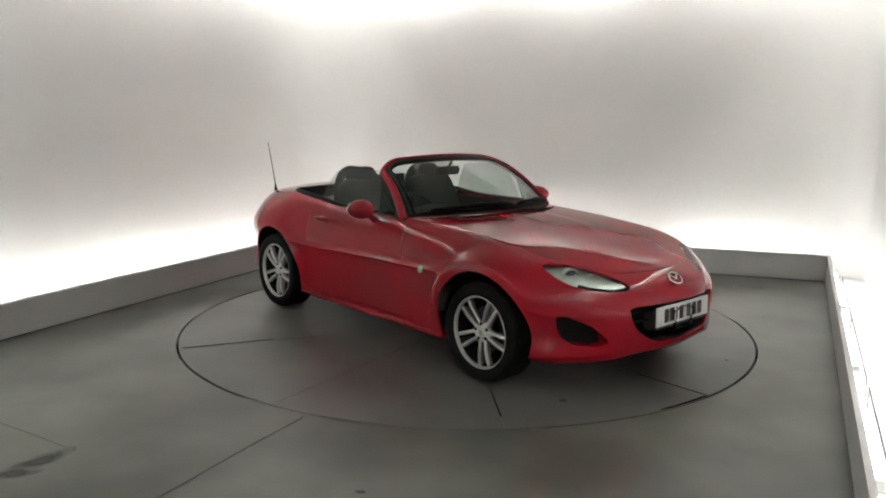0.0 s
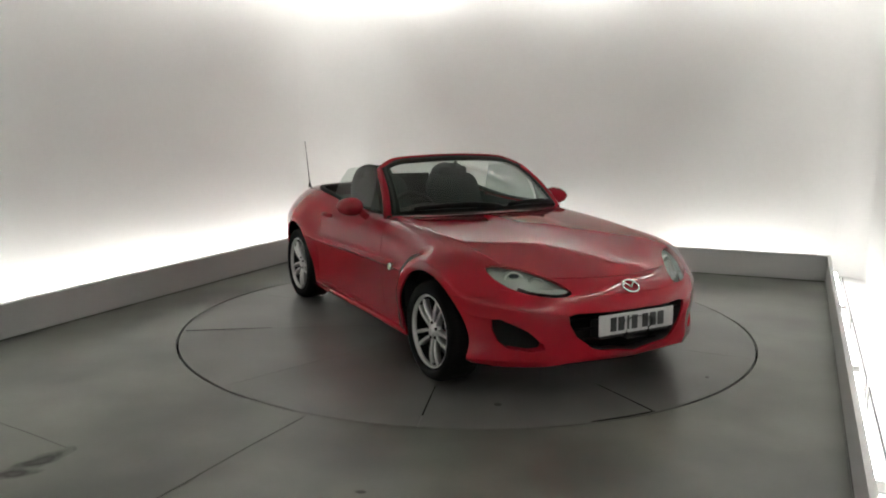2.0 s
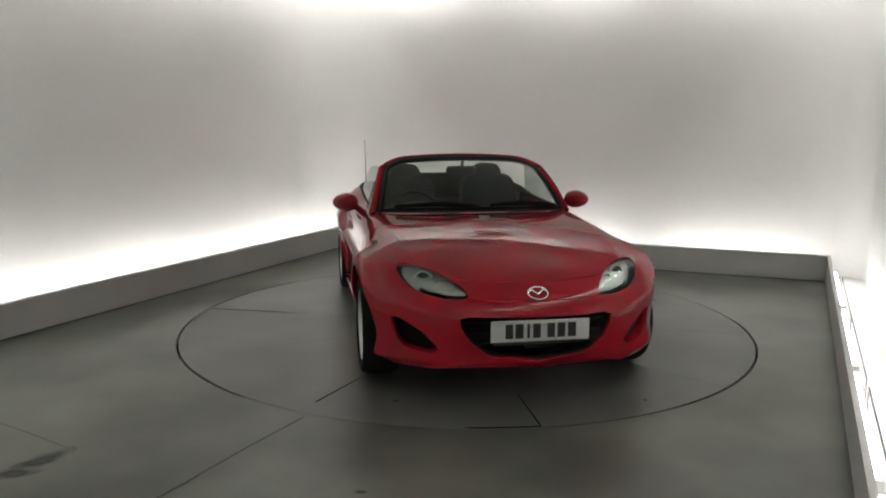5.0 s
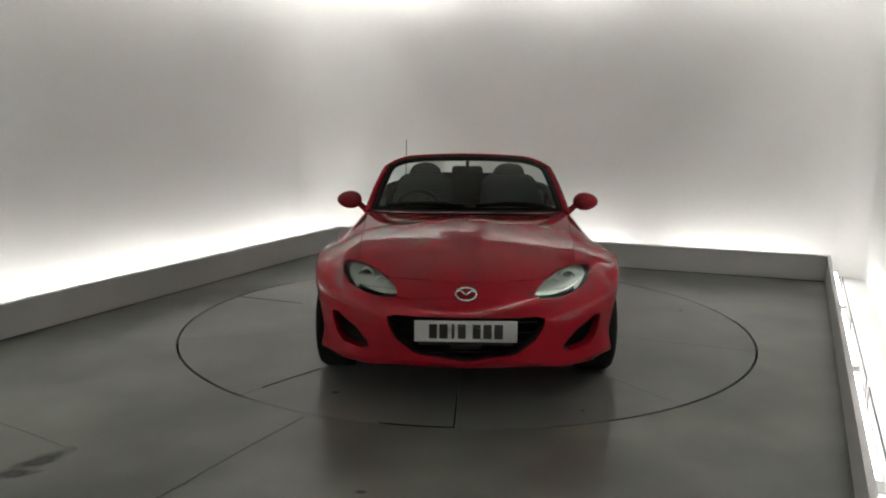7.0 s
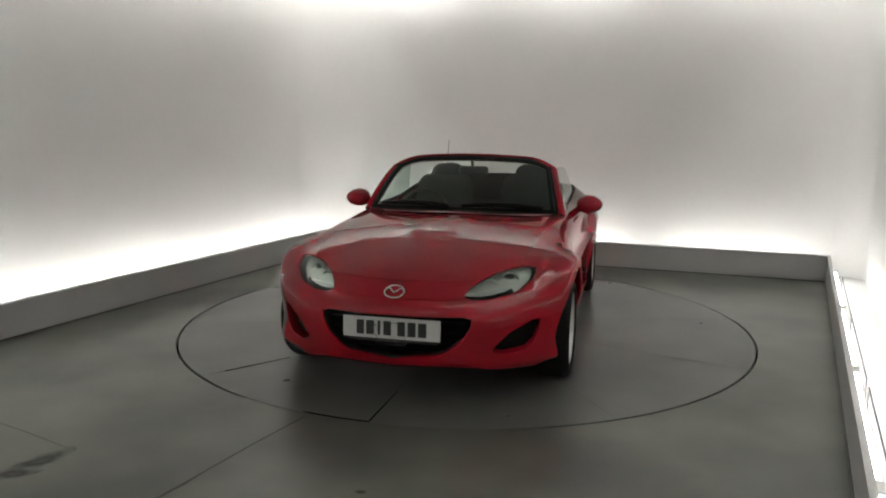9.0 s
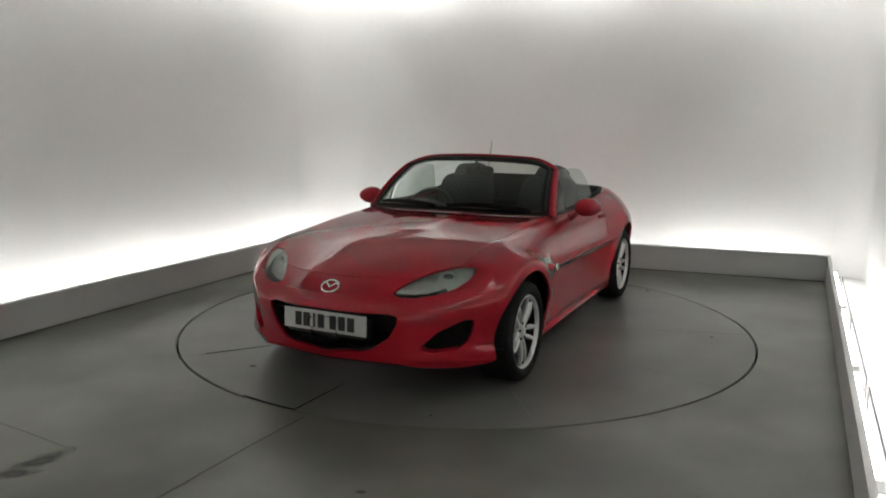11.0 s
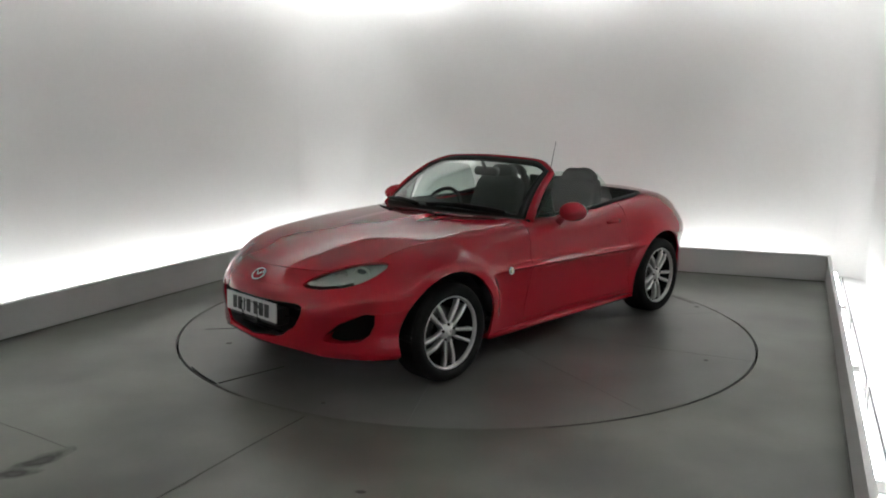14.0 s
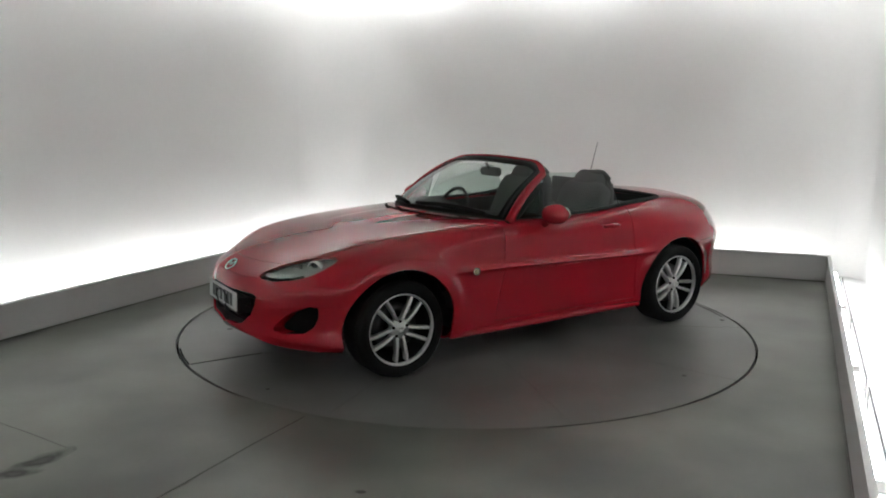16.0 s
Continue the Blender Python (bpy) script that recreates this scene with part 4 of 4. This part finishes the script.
def build_seats(car):
    for s in (-1, 1):
        y = s * 0.345
        back = -0.06 if s < 0 else -0.115
        v, f = rounded_slab(0.48, 0.52, 0.12, 0.08, taper=1.0, puff=0.02)
        seat = put("seat", mesh_of("seat", v, f, FABRIC), car, "dark grey fabric bucket seat", pose(-0.40 + back, y, 0.42, 0, 0, 0) @ pose(0.24, 0, 0.0, 0, -82, 0))
        v, f = rounded_slab(0.53, 0.60, 0.12, 0.10, taper=0.86, puff=0.02)
        inv = seat.matrix_basis.inverted()
        put("backrest", mesh_of("backrest", v, f, FABRIC), seat, "", inv @ pose(-0.40 + back, y, 0.46, 0, -20, 0))
        v, f = rounded_slab(0.285, 0.22, 0.095, 0.085, taper=0.9, puff=0.015)
        put("headrest", mesh_of("headrest", v, f, FABRIC), seat, "", inv @ pose(-0.580 + back, y, 0.895, 0, -14, 0))
        for b in (-1, 1):
            v, f = sweep([(-0.35 + back, y + b * 0.20, 0.50), (-0.46 + back, y + b * 0.215, 0.68), (-0.56 + back, y + b * 0.19, 0.90)], [0.035, 0.05, 0.03], 8)
            put("bolster", mesh_of("bolster", v, f, FABRIC), seat, "", inv)
        # roll hoop behind the seat
        pts = [(-0.82, y - 0.125, 0.72), (-0.815, y - 0.12, 0.95)] + [(-0.815, y - 0.115 * math.cos(a), 0.975 + 0.105 * math.sin(a)) for a in [math.pi * k / 10 for k in range(1, 10)]] + \
              [(-0.815, y + 0.12, 0.95), (-0.82, y + 0.125, 0.72)]
        v, f = sweep(pts, 0.036, 10)
        hoop = put("roll_hoop", mesh_of("roll_hoop", v, f, BLACK), car, "black plastic-covered roll hoop")
        bm = bmesh.new()
        box(bm, (-0.828, y - 0.11, 0.72), (-0.802, y + 0.11, 0.94), 0.008)
        part("hoop_filler", bm, BLACK, hoop, "black filler panel")
        # raised side window
        top = [Vector((-0.07 - 0.50 * t, s * (0.60 + 0.03 * t), 1.130 - 0.012 * t - 0.02 * t ** 6)) for t in np.linspace(0, 1, 9)]
        low = [Vector((0.04 - 0.76 * t, s * 0.688, 0.835)) for t in np.linspace(0, 1, 9)]
        verts, faces = [], []
        for k in range(9):
            for q in range(5):
                p = low[k].lerp(top[k], q / 4)
                verts.append(p + Vector((-0.03 * math.sin(math.pi * q / 4) * (k / 8), s * 0.012 * math.sin(math.pi * q / 4), 0)))
        for k in range(8):
            for q in range(4):
                faces.append((k * 5 + q, k * 5 + q + 1, k * 5 + 6 + q, k * 5 + 5 + q))
        w = put("side_window", mesh_of("side_window", verts, faces, SIDE_GLASS), car, "raised tinted side window")
        w.visible_shadow = False
    bm = bmesh.new()
    box(bm, (-0.87, -0.215, 0.70), (-0.85, 0.215, 1.03), 0.008)
    part("wind_blocker", bm, LINING, car, "black wind-blocker panel")
    bm = bmesh.new()
    box(bm, (-0.93, -0.66, 0.60), (-0.79, 0.66, 0.82), 0.03)
    part("rear_console", bm, LINING, car, "black shelf behind the seats")
    # black rim round the rear of the opening
    side_pts = [(x, 0.676 - 0.05 * max(0, (-0.89 - x) / 0.27) ** 2, float(spline([-1.12, -0.95, -0.7, -0.5, -0.1, 0.2, 0.4], [0.914, 0.908, 0.886, 0.864, 0.855, 0.853, 0.846], x))) for x in np.linspace(0.30, -1.14, 17)]
    rim = side_pts + [(-1.16, 0.60, 0.917), (-1.165, 0.4, 0.925), (-1.165, 0.2, 0.930), (-1.165, 0, 0.932)]
    rim = rim + [(x, -y, z) for x, y, z in rim[-2::-1]]
    v, f = sweep(rim, [0.012] * 9 + [0.017] * (len(rim) - 18) + [0.012] * 9, 8)
    put("cockpit_rim", mesh_of("cockpit_rim", v, f, CLOTH), car, "black rubber rim of the roof well")
    for sd in (-1, 1):
        bm = bmesh.new()
        box(bm, (-1.14, sd * 0.640 - 0.012, 0.60), (-0.66, sd * 0.640 + 0.012, 0.874))
        part("well_lining", bm, CLOTH, car, "black roof-well lining")
    bm = bmesh.new()
    box(bm, (-1.158, -0.62, 0.60), (-1.143, 0.62, 0.912))
    part("well_back", bm, CLOTH, car, "black roof-well back wall")
    # folded roof
    verts, faces = [], []
    for i in range(21):
        y = -0.63 + 1.26 * i / 20
        for k in range(9):
            x = -0.86 - 0.29 * k / 8
            z = 0.800 + 0.040 * (1 - (y / 0.66) ** 2) * math.sin(math.pi * min(1, (k + 1) / 8) * 0.8) + 0.006 * math.sin(y * 22 + k)
            verts.append((x, y, z))
    for i in range(20):
        for k in range(8):
            faces.append((i * 9 + k, i * 9 + k + 1, i * 9 + 10 + k, i * 9 + 9 + k))
    ob = put("folded_roof", mesh_of("folded_roof", verts, faces, CLOTH), car, "black cloth roof folded behind the seats")
    ob.modifiers.new("t", "SOLIDIFY").thickness = 0.03


def build_fittings(car):
    for s in (-1, 1):
        # door mirror
        verts, faces = [], []
        nu, nv = 20, 12
        for i in range(nu):
            a = 2 * math.pi * i / nu
            for j in range(nv + 1):
                b = math.pi * j / nv
                x = 0.105 * math.cos(b)
                if x < 0:
                    x *= 0.42
                r = math.sin(b) ** 0.75
                yy = 0.092 * r * math.cos(a)
                zz = 0.066 * r * math.sin(a) * (1.0 + 0.12 * math.cos(a) * -1)
                verts.append((x, s * yy, zz))
        for i in range(nu):
            for j in range(nv):
                k = (i + 1) % nu
                faces.append((i * (nv + 1) + j, i * (nv + 1) + j + 1, k * (nv + 1) + j + 1, k * (nv + 1) + j))
        mir = put("door_mirror", mesh_of("door_mirror", verts, faces, RED), car, "red teardrop door mirror", pose(0.030, s * 0.868, 0.888, 0, 0, s * -6))
        v, f = lathe([(0.001, 0.0), (1.0, 0.0), (1.0, -0.004), (0.001, -0.004)], 24)
        put("mirror_glass", mesh_of("mirror_glass", [(y - 0.045, s * x * 0.066, z * 0.045) for x, y, z in v], f, MIRROR), mir)
        v, f = sweep([(0.015, -s * 0.155, -0.10), (0.015, -s * 0.12, -0.075), (0.01, -s * 0.07, -0.03)], [0.032, 0.024, 0.022], 8)
        put("mirror_arm", mesh_of("mirror_arm", v, f, RED), mir)
        # quarter glass with black frame
        a, b, c = Vector((0.225, s * 0.70, 0.85)), Vector((0.035, s * 0.708, 0.85)), Vector((0.015, s * 0.655, 1.02))
        v, f = sweep([a, b, c], 0.009, 6, True)
        q = put("quarter_window", mesh_of("quarter_window", v, f, BLACK), car, "small black-framed triangle window")
        g = put("pane", mesh_of("pane", [a, b, c, a + Vector((0, s * 0.004, 0)), b + Vector((0, s * 0.004, 0)), c + Vector((0, s * 0.004, 0))], [(0, 1, 2), (5, 4, 3)], SCREEN, False), q)
        # door handle
        v, f = sweep([(-0.56, s * 0.822, 0.768), (-0.54, s * 0.842, 0.772), (-0.49, s * 0.848, 0.774), (-0.44, s * 0.842, 0.772), (-0.42, s * 0.822, 0.768)], [0.013, 0.019, 0.022, 0.019, 0.013], 8, flat=0.8)
        put("door_handle", mesh_of("door_handle", v, f, RED), PANELS["door", s], "red door handle")
        # side indicator
        v, f = lathe([(0.001, 0.010), (0.011, 0.008), (0.017, 0.0), (0.017, -0.02), (0.001, -0.02)], 20)
        ind = put("side_indicator", mesh_of("side_indicator", v, f, AMBER), PANELS["front_wing", s], "pale round side indicator", pose(0.652, s * 0.857, 0.5766, 0, 0, 0 if s > 0 else 180))
        v, f = lathe([(0.017, 0.005), (0.023, 0.004), (0.023, -0.01), (0.017, -0.01)], 20)
        put("indicator_ring", mesh_of("indicator_ring", v, f, CHROME), PANELS["front_wing", s], "chrome ring", ind.matrix_basis.copy())
        # sill
        v, f = sweep([(0.80, s * 0.80, 0.185), (0.4, s * 0.795, 0.185), (-0.4, s * 0.795, 0.185), (-0.80, s * 0.80, 0.185)], 0.03, 8, flat=0.7)
        put("side_sill", mesh_of("side_sill", v, f, RED), car, "red side sill")
    # inside mirror
    v, f = rounded_slab(0.23, 0.065, 0.035, 0.03)
    rm = put("inside_mirror", mesh_of("inside_mirror", v, f, BLACK), car, "black inside mirror", pose(-0.075, 0, 1.070, 0, 0, 0))
    v, f = sweep([(0.01, 0, 0.05), (0.05, 0, 0.10)], 0.012, 8)
    put("stalk", mesh_of("stalk", v, f, BLACK), rm)
    # aerial
    v, f = sweep([(-1.587, -0.58, 0.875), (-1.592, -0.58, 0.90), (-1.596, -0.58, 0.925)], [0.016, 0.011, 0.006], 10)
    ae = put("aerial", mesh_of("aerial", v, f, BLACK), car, "thin black aerial")
    v, f = sweep([(-1.596, -0.58, 0.92), (-1.630, -0.58, 1.04), (-1.698, -0.58, 1.275)], [0.0042, 0.0036, 0.0026], 6)
    put("rod", mesh_of("rod", v, f, BLACK), ae)
    # exhaust and undertray
    bm = bmesh.new()
    box(bm, (-1.75, -0.60, 0.195), (1.50, 0.60, 0.215))
    box(bm, (1.48, -0.42, 0.200), (1.70, 0.42, 0.215))
    part("undertray", bm, BLACK, car, "black undertray")


def build_car():
    car = empty("car", "red open two-seat roadster with silver alloy wheels on the turntable", "car")
    build_body(car)
    build_wheels(car)
    build_front(car)
    build_screen(car)
    build_cabin(car)
    build_seats(car)
    build_fittings(car)
    return car


car = build_car()

TURN_RATE, HEADING = -0.1071, -1.5723
CAR_ON_DISC = (-0.1396, 0.0104)


def heading(t):
    return math.degrees(HEADING + TURN_RATE * (t - 7.0))


def motions():
    times = [i * 1.0 for i in range(17)]
    walk(turntable, [(t, pose(0, 0, 0, 0, 0, heading(t))) for t in times])
    walk(car, [(t, pose(0, 0, 0, 0, 0, heading(t)) @ pose(CAR_ON_DISC[0], CAR_ON_DISC[1], 0)) for t in times])


motions()
